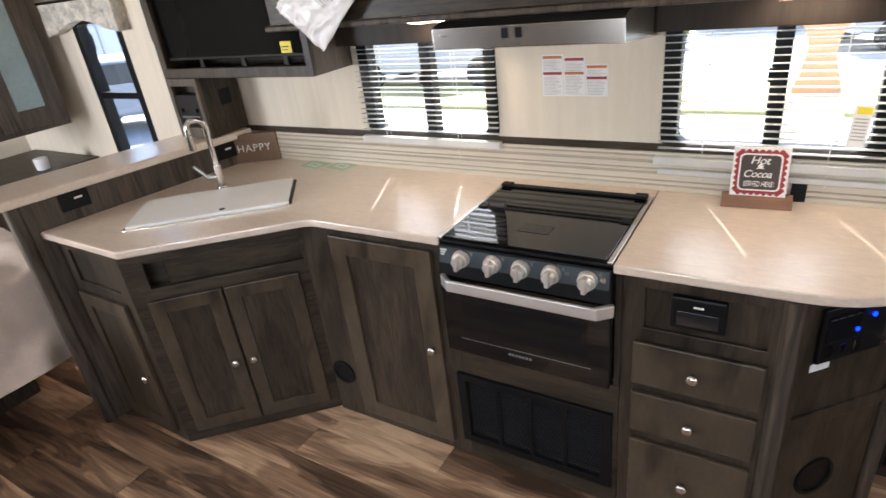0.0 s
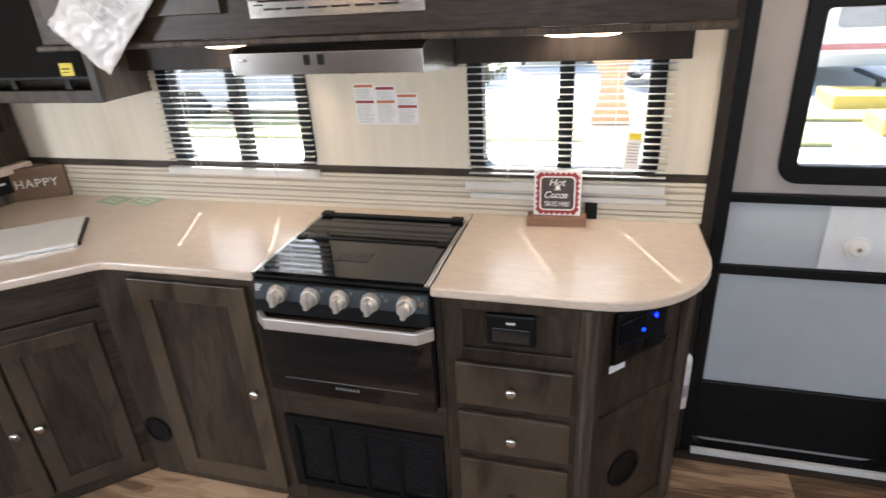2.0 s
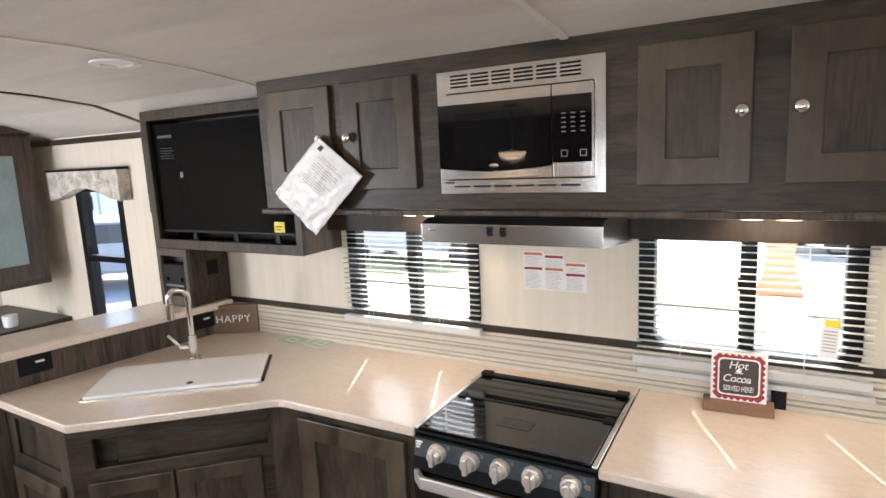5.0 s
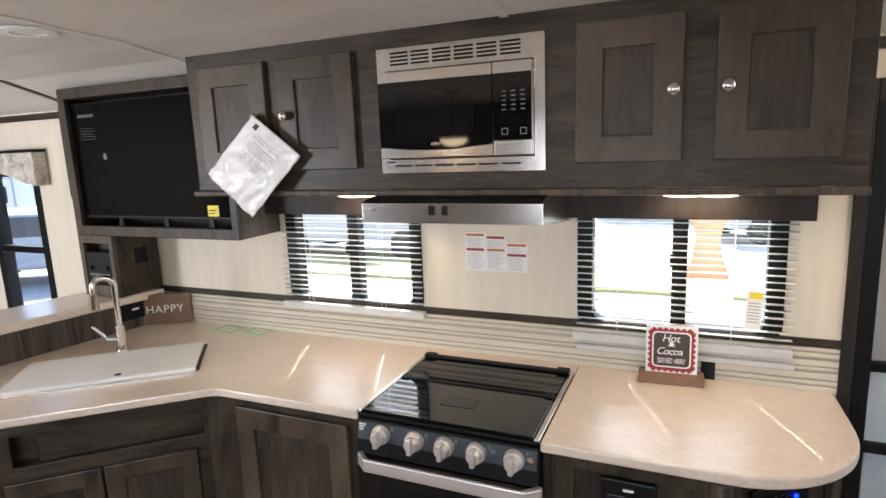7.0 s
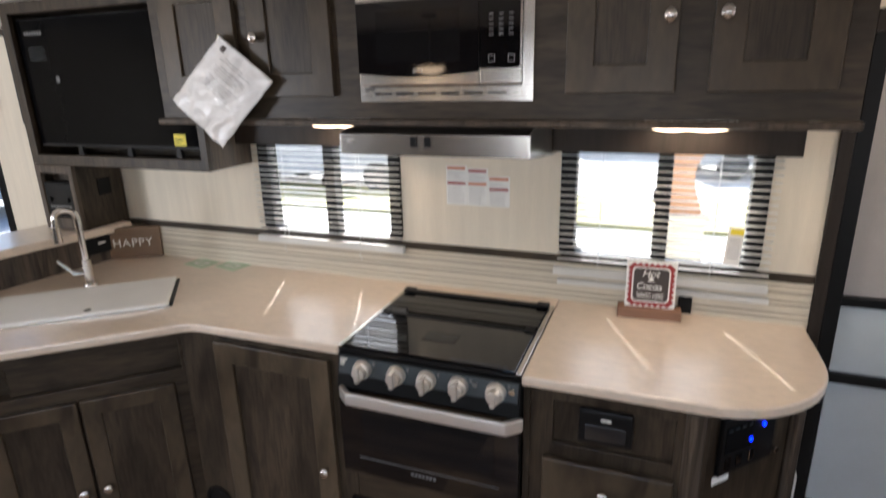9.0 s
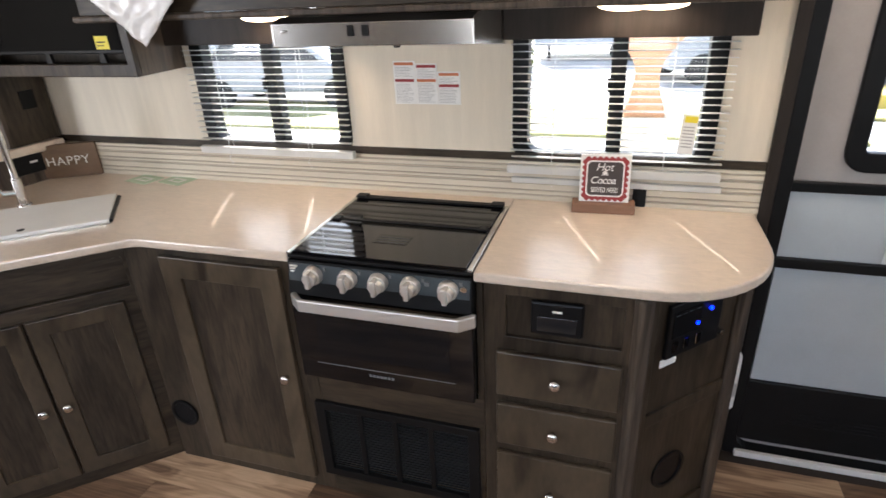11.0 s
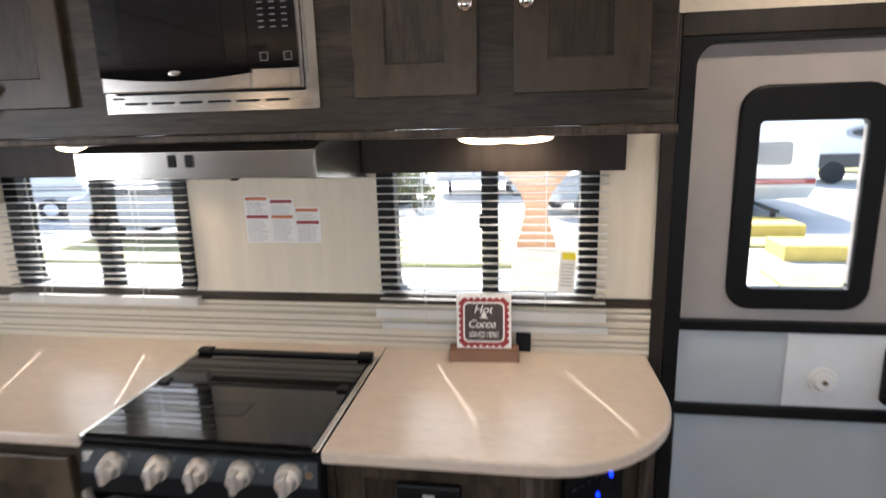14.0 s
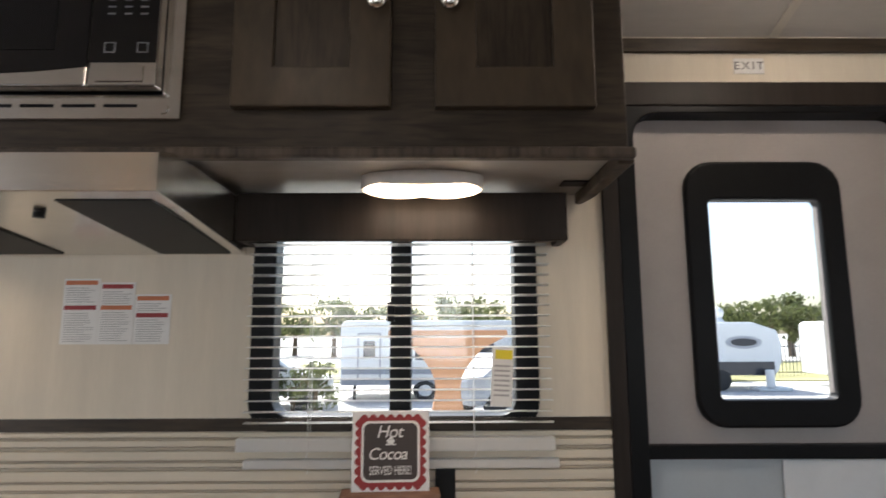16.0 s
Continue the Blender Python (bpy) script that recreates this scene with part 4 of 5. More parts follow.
ou = thing("wall_outlet", "black power outlet on the backsplash", "outlet", 0.09, W - 0.010, 0.955)
Shape().box(-0.02, -0.004, -0.038, 0.02, -0.0003, 0.04).done("plate", black_p, ou, bevel=0.002)

# warning sheets on the wall
ws = thing("warning_sheets", "white printed warning labels with red headings on the wall", "label", -0.591, W, 1.291)
for i, (xa, xb, za, zb) in enumerate(((-0.114, -0.038, -0.068, 0.068), (-0.038, 0.036, -0.068, 0.060), (0.036, 0.112, -0.068, 0.035))):
    Shape().box(xa, -0.0022, za, xb - 0.001, -0.0006, zb).done("sheet", paper_m, ws)
    hts = ((zb - 0.004, zb - 0.013), (0.012, 0.003)) if i < 2 else ((zb - 0.004, zb - 0.013), (-0.004, -0.013))
    for k, (ht, hl) in enumerate(hts):
        Shape().box(xa + 0.004, -0.0028, hl, xb - 0.006, -0.0023, ht).done("heading", orange_m if (i + k) % 2 == 0 else red_m, ws)
    zz = zb - 0.019
    while zz > za + 0.006:
        if not any(hl - 0.004 < zz < ht + 0.004 for ht, hl in hts):
            Shape().box(xa + 0.006, -0.0026, zz - 0.0014, xb - 0.008 - random.uniform(0, 0.02), -0.0023, zz).done("text_line", ink_m, ws)
        zz -= 0.0048

# ---- wall cabinets, microwave, hood ----
UY = 1.69
uc = thing("wall_cabinets", "dark stained wall cabinet run with four shaker doors", "cabinet", 0, UY, 0)
s = wall_holes("face", [-1.60, 0.385], [1.537, 2.0], [(-0.82, 1.60, -0.362, 1.935)], 0, 0.02, wood_h)
s.done("face_frame", wood_h, uc, bevel=0.002)
Shape().box(-1.60, 0.02, 1.537, -1.585, W - UY - 0.002, 1.93).done("end_panel", wood_v, uc)
Shape().box(0.37, 0.02, 1.537, 0.385, W - UY - 0.002, 1.88).done("end_panel", wood_v, uc)
Shape().box(-1.585, 0.02, 1.537, 0.37, W - UY - 0.0025, 1.547).done("bottom", mat("cabinet_underside", (0.34, 0.32, 0.30), 0.4, vary=0.2, scale=3, stretch=(0.5, 4, 1), bump=0.02), uc)
Shape().box(-1.612, -0.020, 1.518, 0.392, 0.004, 1.5365).done("light_rail", wood_grey, uc, bevel=0.005)
Shape().prism([(0.37, 0.004), (0.396, 0.004), (0.396, 0.24), (0.385, 0.31), (0.37, 0.31)], 1.515, 1.5365).done("end_rail", wood_grey, uc, bevel=0.004)
for xa, xb, kx in ((-1.548, -1.258, -1.296), (-1.208, -0.925, -1.178), (-0.257, 0.0, -0.022), (0.072, 0.332, 0.096)):
    shaker(uc, xa, 1.603, xb, 1.952, -0.018, (kx, 1.775), 0.068)
Shape().box(0.32, 0.19, 1.5345, 0.37, 0.23, 1.5365).done("speaker_grille", black_p, uc)
mw = thing("microwave", "stainless steel built-in microwave with black glass door", "microwave", -0.5905, UY, 1.585)
Shape().box(-0.225, 0.0, 0.02, 0.225, 0.30, 0.345).done("body", black_p, mw)
sx_ = 0.252
Shape().ring([(-sx_, 0), (sx_, 0), (sx_, 0.362), (-sx_, 0.362)], [(-0.222, 0.042), (0.222, 0.042), (0.222, 0.296), (-0.222, 0.296)], -0.008, -0.0005).done("trim_kit", steel, mw, bevel=0.002)
for k in range(6):
    for r in range(4):
        Shape().box(-0.205 + k * 0.067, -0.0088, 0.312 + r * 0.0105, -0.148 + k * 0.067, -0.0078, 0.3175 + r * 0.0105).done("vent_slot", black_p, mw)
    Shape().box(-0.205 + k * 0.067, -0.0088, 0.020, -0.152 + k * 0.067, -0.0078, 0.025).done("vent_slot", black_p, mw)
Shape().box(-0.235, -0.0088, 0.032, -0.205, -0.0078, 0.036).done("vent_slot", black_p, mw)
for sx in (-0.225, 0.225):
    Shape().cyl((sx, -0.008, 0.018), (sx, -0.0105, 0.018), 0.009, n=14).done("screw", chrome, mw)
Shape().box(-0.238, -0.032, 0.045, 0.112, -0.0085, 0.292).done("door", steel, mw, bevel=0.003)
Shape().prism([(-0.238, 0.262), (-0.238, 0.078)] + [(-0.238 + 0.35 * i / 8, 0.078 - 0.012 * math.sin(math.pi * i / 8)) for i in range(1, 8)] + [(0.112, 0.078), (0.112, 0.262)], -0.0335, -0.0322, 'y').done("door_glass", black_g, mw)
Shape().box(-0.18, -0.0345, 0.105, 0.06, -0.0336, 0.235).done("viewing_window", screen_m, mw, bevel=0.0005)
Shape().box(0.114, -0.032, 0.045, 0.222, -0.0085, 0.292).done("control_side", steel, mw, bevel=0.003)
Shape().box(0.115, -0.0335, 0.085, 0.221, -0.0322, 0.262).done("keypad", black_g, mw)
Shape().box(0.128, -0.0345, 0.052, 0.202, -0.0322, 0.080).done("open_button", steel, mw, bevel=0.003)
for kx in range(3):
    for kz in range(5):
        Shape().box(0.14 + kx * 0.026, -0.0342, 0.165 + kz * 0.012, 0.152 + kx * 0.026, -0.0336, 0.168 + kz * 0.012).done("key_print", mark_m, mw)
    if kx != 1:
        Shape().ring([(0.138 + kx * 0.026, 0.10), (0.156 + kx * 0.026, 0.10), (0.156 + kx * 0.026, 0.118), (0.138 + kx * 0.026, 0.118)], [(0.14 + kx * 0.026, 0.102), (0.154 + kx * 0.026, 0.102), (0.154 + kx * 0.026, 0.116), (0.14 + kx * 0.026, 0.116)], -0.0342, -0.0336).done("key_outline", mark_m, mw)
Shape().ball((-0.06, -0.0338, 0.083), 0.009, (1.6, 0.06, 0.6)).done("maker_badge", chrome, mw)
hd = thing("range_hood", "stainless steel range hood with two black switches", "range hood", -0.60, W - 0.09, 1.405)
Shape().prism([(-0.315, 0.042), (-0.316, 0.099), (-0.312, 0.099), (-0.311, 0.042)], -0.27, 0.27, 'x').done("front", steel, hd, bevel=0.001)
for sx in (-1, 1):
    Shape().prism([(-0.3155, 0.042), (-0.3155, 0.099), (-0.27, 0.112), (0.085, 0.112), (0.085, 0.002)], sx * 0.27, sx * 0.274, 'x').done("side", steel, hd, bevel=0.0005)
Shape().prism([(-0.312, 0.0985), (-0.27, 0.1115), (0.085, 0.1115), (0.085, 0.107), (-0.27, 0.107), (-0.311, 0.094)], -0.27, 0.27, 'x').done("top", black_p, hd)
Shape().prism([(-0.311, 0.042), (-0.311, 0.046), (-0.21, 0.040), (0.085, 0.008), (0.085, 0.004), (-0.21, 0.036)], -0.269, 0.269, 'x').done("underside", steel, hd)
for fa0, fa1 in ((0.10, 0.245), (-0.245, -0.10)):
    Shape().prism([(-0.27, 0.038), (-0.27, 0.0405), (0.07, 0.006), (0.07, 0.0035)], fa0, fa1, 'x').done("filter", black_p, hd)
Shape().cyl((0.03, -0.20, 0.035), (0.03, -0.20, 0.026), 0.009, n=14).done("filter_knob", black_p, hd)
for kx in (-0.045, -0.005):
    Shape().box(kx - 0.009, -0.3185, 0.066, kx + 0.009, -0.3155, 0.092).done("switch", black_p, hd, bevel=0.001)
Shape().ball((-0.235, -0.3156, 0.08), 0.008, (1.7, 0.1, 0.5)).done("maker_badge", chrome, hd)
for lx in (-1.02, 0.047):
    ul = thing("under_cabinet_light", "lit twin-lens oval light under the wall cabinet", "lamp", lx, 1.85, 1.5365, group="under-cabinet lights")
    Shape().prism([(0.115 * math.cos(a), 0.05 * math.sin(a)) for a in [math.tau * i / 28 for i in range(28)]], -0.026, 0.0).done("housing", white_p, ul, bevel=0.002)
    for sx in (-1, 1):
        Shape().ball((sx * 0.042, 0, -0.025), 0.05, (1.4, 0.88, 0.3), 24).done("lens", lens_m, ul, smooth=True)
for lx, ly in ((-1.74, 1.26), (0.8, 1.6), (-0.3, 0.92)):
    dl = thing("ceiling_downlight", "round white recessed ceiling downlight", "lamp", lx, ly, ceil_z(ly) - 0.001, group="ceiling downlights")
    o = [(0.075 * math.cos(a), 0.075 * math.sin(a)) for a in [math.tau * i / 28 for i in range(28)]]
    Shape().ring(o, [(x * 0.6, y * 0.6) for x, y in o], -0.008, 0, 'z').done("trim_ring", white_p, dl, bevel=0.002)
    Shape().cyl((0, 0, -0.001), (0, 0, -0.004), 0.045).done("lens", lens_m if lx > -1.5 else white_p, dl)
# bowl pendant across the aisle, mirrored in the microwave door
pd = thing("pendant_light", "lit warm glass bowl pendant hanging from the ceiling", "lamp", -1.52, -0.6, 0)
Shape().cyl((0, 0, 1.71), (0, 0, ceil_z(-0.6)), 0.004, n=12).cyl((0, 0, ceil_z(-0.6) - 0.02), (0, 0, ceil_z(-0.6) - 0.002), 0.05, n=24).cyl((0, 0, 1.706), (0, 0, 1.73), 0.05, 0.012, n=24).done("rod", chrome, pd, smooth=False)
bowl = Shape().ball((0, 0, 1.70), 0.095, (1, 1, 0.5), 24)
bmesh.ops.bisect_plane(bowl.bm, geom=bowl.bm.verts[:] + bowl.bm.edges[:] + bowl.bm.faces[:], plane_co=(0, 0, 1.705), plane_no=(0, 0, 1), clear_outer=True)
bowl.done("shade", lens_m, pd, smooth=True)
# papers in a clear bag hung on a cabinet knob
pk = thing("paper_packet", "clear plastic bag of white papers hanging from a cabinet knob", "papers", -1.285, 1.652, 1.775)
def bag_at(u, v):
    x = -0.215 * u + 0.175 * v
    z_ = 0.008 - 0.185 * u - 0.135 * v - 0.012 * u * v
    crease = abs(noise.noise((u * 4.5 + v * 2, v * 5 - u, 1))) + 0.6 * abs(noise.noise((u * 11, v * 9 + u * 4, 4)))
    y = -0.012 - 0.010 * math.sin(math.pi * u) * math.sin(math.pi * v) + 0.016 * crease * (0.35 + 0.65 * u) - 0.010 * u
    return x, y, z_


s = Shape()
n = 36
grid = [s.bm.verts.new(bag_at(i / n, j / n)) for i in range(n + 1) for j in range(n + 1)]
for i in range(n):
    for j in range(n):
        a = i * (n + 1) + j
        s.bm.faces.new((grid[a], grid[a + 1], grid[a + n + 2], grid[a + n + 1]))
bag = s.done("bag", bag_m, pk, smooth=True)
so = bag.modifiers.new("thick", 'SOLIDIFY'); so.thickness = 0.003; so.offset = 0


def bag_print(u0, u1, v0, v1, material, name):
    """A printed bar lying on the bag's front."""
    s = Shape()
    m_ = 12
    rows_ = [[s.bm.verts.new(Vector(bag_at(u, v0 + (v1 - v0) * k / m_)) + Vector((0, -0.0026, 0))) for k in range(m_ + 1)] for u in (u0, u1)]
    for k in range(m_):
        s.bm.faces.new((rows_[0][k], rows_[0][k + 1], rows_[1][k + 1], rows_[1][k]))
    s.done(name, material, pk)


bag_print(0.05, 0.12, 0.12, 0.20, sign_dark, "logo_mark")
for k in range(13):
    if k not in (2, 7):
        bag_print(0.15 + k * 0.032, 0.158 + k * 0.032, 0.22 + 0.05 * (k % 3 == 0), 0.80 - random.Random(k).uniform(0, 0.22), ink_m, "text_line")
tube("loop", [(-0.011, -0.006, 0.008), (-0.005, -0.012, 0.012), (0.004, -0.014, 0.004), (0.0, -0.016, -0.008)], 0.001, white_p, pk)

# ---- TV box, radio cabinet, divider ----
TY = 1.77
tv = thing("tv_cabinet", "dark stained wood television box on the wall", "cabinet", 0, TY, 0)
Shape().ring([(-2.425, 1.343), (-1.515, 1.343), (-1.515, 1.955), (-2.425, 1.955)], [(-2.385, 1.385), (-1.548, 1.385), (-1.548, 1.912), (-2.385, 1.912)], 0, 0.02).done("face_frame", wood_v, tv, bevel=0.003)
Shape().box(-1.53, 0.02, 1.344, -1.515, W - TY - 0.002, 1.93).done("side", wood_grey, tv)
Shape().box(-2.425, 0.02, 1.344, -2.41, W - TY - 0.002, 1.93).box(-2.41, 0.02, 1.344, -1.53, W - TY - 0.002, 1.358).box(-2.41, 0.02, 1.915, -1.53, 0.15, 1.93).box(-2.41, 0.2, 1.358, -1.53, 0.21, 1.915).done("box", wood_v, tv)
ts = thing("television", "black flat-screen television with yellow energy sticker", "television", -1.968, TY + 0.024, 1.385)
Shape().box(-0.414, 0, 0.03, 0.414, 0.035, 0.51).done("bezel", black_p, ts, bevel=0.004)
Shape().box(-0.408, -0.002, 0.042, 0.408, -0.0004, 0.504).done("screen", tv_black, ts)
for fx_ in (-0.2, 0.06, 0.30):
    Shape().prism([(fx_ - 0.018, -0.027), (fx_ + 0.018, -0.027), (fx_ + 0.008, 0.034), (fx_ - 0.008, 0.034)], 0.0, 0.012, 'y').done("foot", black_p, ts)
Shape().box(0.29, -0.0035, 0.045, 0.345, -0.0022, 0.087).done("energy_sticker", yellow_m, ts)
Shape().box(0.297, -0.0042, 0.055, 0.325, -0.0036, 0.058).box(0.297, -0.0042, 0.066, 0.332, -0.0036, 0.070).done("sticker_print", black_p, ts)
for k in range(7):
    Shape().box(-0.375 + k * 0.014, -0.003, 0.45, -0.366 + k * 0.014, -0.0022, 0.462).done("maker_mark", mark_m, ts)
Shape().box(-0.25, -0.003, 0.275, -0.232, -0.0022, 0.30).done("sticker_print", mark_m, ts)
for k in range(5):
    Shape().box(-0.37, -0.0028, 0.36 + k * 0.011, -0.27 - random.uniform(0, 0.03), -0.0022, 0.362 + k * 0.011).done("text_line", grey_pan, ts)

LEDGE = 1.07
DV = 11.0
dv = thing("divider_wall", "grey-brown wood half-height divider with beige ledge", "partition", -2.20, W - 0.008, 0, -DV)
L = 1.02
Shape().box(-0.05, -L, 0, 0.0, -0.012, LEDGE - 0.036).done("panel", wood_grey, dv, bevel=0.002)
Shape().box(-0.062, -L - 0.045, 0, 0.014, -L, LEDGE - 0.036).done("end_post", wood_grey, dv, bevel=0.012)
Shape().prism([(-0.27, -0.05), (-0.27, -L - 0.02), (-0.22, -L - 0.07), (0.0, -L - 0.075), (0.025, -L - 0.05), (0.025, -0.02)], LEDGE - 0.035, LEDGE).done("ledge", counter_m, dv, bevel=0.008, segs=3)
for yy in (-0.835, -0.17):
    op = Shape().box(0.0005, yy - 0.055, 0.96, 0.008, yy + 0.055, 1.03).done("power_outlet", black_p, dv, bevel=0.002)
    Shape().box(0.008, yy + 0.0, 1.0, 0.009, yy + 0.03, 1.008).done("outlet_mark", text_w, op)
rd = thing("radio_cabinet", "small dark wood cabinet with radio under the television", "cabinet", 0, TY, LEDGE + 0.003)
Shape().ring([(-2.425, 0), (-2.215, 0), (-2.215, 0.269), (-2.425, 0.269)], [(-2.40, 0.05), (-2.24, 0.05), (-2.24, 0.235), (-2.40, 0.235)], 0, 0.018).done("face_frame", wood_grey, rd, bevel=0.002)
Shape().box(-2.425, 0.018, 0, -2.413, W - TY - 0.03, 0.269).box(-2.227, 0.018, 0, -2.215, W - TY - 0.014, 0.269).box(-2.413, 0.06, 0, -2.227, 0.07, 0.269).done("body", wood_v, rd)
Shape().box(-2.215, 0.10, 0.13, -2.211, 0.16, 0.20).done("wall_plate", black_p, rd, bevel=0.001)
ra = thing("radio", "black car-type radio with rows of buttons", "radio", -2.32, TY + 0.004, LEDGE + 0.075)
Shape().box(-0.078, 0, -0.02, 0.078, 0.05, 0.125).done("body", black_p, ra, bevel=0.004)
for k in range(7):
    Shape().box(-0.06 + k * 0.018, -0.003, 0.02, -0.048 + k * 0.018, 0, 0.03).done("button", mark_m, ra)
for k in (-0.05, 0.05):
    Shape().cyl((k, 0, 0.055), (k, -0.010, 0.055), 0.01, n=16).done("dial", black_p, ra)
cu = thing("door_curtain", "dark grey folded curtain hanging beside the television box", "curtain", -2.46, 1.88, 1.50)
s = Shape()
s.prism([(-0.03 + 0.014 * (i % 2), 0.02 * i - 0.07) for i in range(8)] + [(0.012 + 0.014 * (i % 2), 0.02 * i - 0.07) for i in reversed(range(8))], 0.0, 0.38)
s.done("cloth", curtain_m, cu)

# ---- bedroom ----
bc = thing("bedroom_cabinet", "dark wood overhead cabinet with frosted glass door", "cabinet", -3.62, 1.70, 1.07)
Shape().box(-0.38, -0.60, 0.0, -0.02, 0.20, 0.86).done("body", wood_grey, bc, bevel=0.003)
Shape().box(-0.40, -0.62, 0.86, 0.0, 0.20, 0.90).done("crown", wood_grey, bc, bevel=0.004)
dd = Shape().ring([(-0.16, 0.03), (0.19, 0.03), (0.19, 0.84), (-0.16, 0.84)], [(-0.06, 0.13), (0.09, 0.13), (0.09, 0.74), (-0.06, 0.74)], -0.02, 0.0, 'x').done("door", wood_grey, bc, bevel=0.003)
Shape().box(-0.012, -0.065, 0.125, -0.006, 0.095, 0.745).done("frosted_pane", frost, dd)
Shape().ball((0.012, -0.13, 0.44), 0.013).done("knob", chrome, dd, smooth=True)
ns = thing("nightstand", "dark wood nightstand with brown top by the bed", "nightstand", -3.98, 1.72, 0)
Shape().box(-0.5, -0.45, 0, 0.28, 0.28, 0.80).done("body", wood_grey, ns, bevel=0.004)
Shape().box(-0.5, -0.47, 0.80, 0.30, 0.28, 0.83).done("top", wood_h, ns, bevel=0.006)
cp = thing("white_cup", "small white cup on the nightstand", "cup", -3.80, 1.72, 0.83)
Shape().cyl((0, 0, 0), (0, 0, 0.07), 0.035, 0.04, n=20).done("body", white_p, cp, bevel=0.004)
bed = thing("bed", "bed with a wrinkled beige quilted cover", "bed", -3.42, 0.45, 0)
Shape().box(-0.9, -0.62, 0.0, 0.45, 0.5, 0.22).done("base", wood_v, bed, bevel=0.004)
s = Shape()
bmesh.ops.create_grid(s.bm, x_segments=90, y_segments=90, size=1)
for v in s.bm.verts:
    u, w = v.co.x, v.co.y
    drop = max(0, max(abs(u), abs(w)) - 0.72) / 0.28
    bx1 = max(-0.72, min(0.72, u)) / 0.72
    by1 = max(-0.72, min(0.72, w)) / 0.72
    wr = 0.035 * noise.noise((u * 4, w * 4, 0)) + 0.030 * noise.noise((u * 9, w * 9, 3)) + 0.012 * noise.noise((u * 22, w * 22, 5)) + 0.026 * (abs(math.sin((u + w) * 8)) * abs(math.sin((u - w) * 8))) ** 0.5
    v.co = (bx1 * 0.80 + (0.04 + 2.2 * wr) * drop * (1 if u > 0 else -1) * (abs(u) > 0.72), by1 * 0.78 + (0.04 + 2.2 * wr) * drop * (1 if w > 0 else -1) * (abs(w) > 0.72), 0.74 + wr - 0.06 * max(abs(bx1), abs(by1)) ** 8 - 0.42 * drop)
bl = s.done("quilt", fabric, bed, smooth=True)
bl.location = (-0.05, 0, 0)
Shape().box(-0.81, -0.74, 0.22, 0.68, 0.74, 0.64).done("mattress", fabric, bed, bevel=0.04)

# ---- outside ----
GZ = -0.72
s = Shape().box(-400, -400, GZ - 0.2, 400, 400, GZ)
tagged(s.done("ground", asphalt), "pale sunlit asphalt lot", "ground", kind="structure")


def strip(name, x0, y0, x1, y1, h, m_, label):
    tagged(Shape().box(x0, y0, GZ, x1, y1, GZ + h).done(name, m_, bevel=0.02), label, "ground", kind="structure")


strip("grass_verge", -9, 9.2, 3.2, 11.4, 0.06, grass_m, "strip of sunlit dry yellow-green grass")
strip("grass_verge", -60, 24, 60, 38, 0.05, grass_m, "far strip of dry grass")
strip("kerb", 3.9, 11.7, 5.1, 12.7, 0.25, kerb_y, "yellow painted concrete kerb block")
strip("kerb", 4.0, 9.85, 5.0, 10.6, 0.25, kerb_y, "yellow painted concrete kerb block")
strip("grass_verge", 3.4, 8.2, 9.0, 9.2, 0.06, grass_m, "patch of sunlit dry yellow-green grass")
strip("grass_verge", 3.2, 10.8, 9.0, 11.5, 0.06, grass_m, "patch of sunlit dry yellow-green grass")


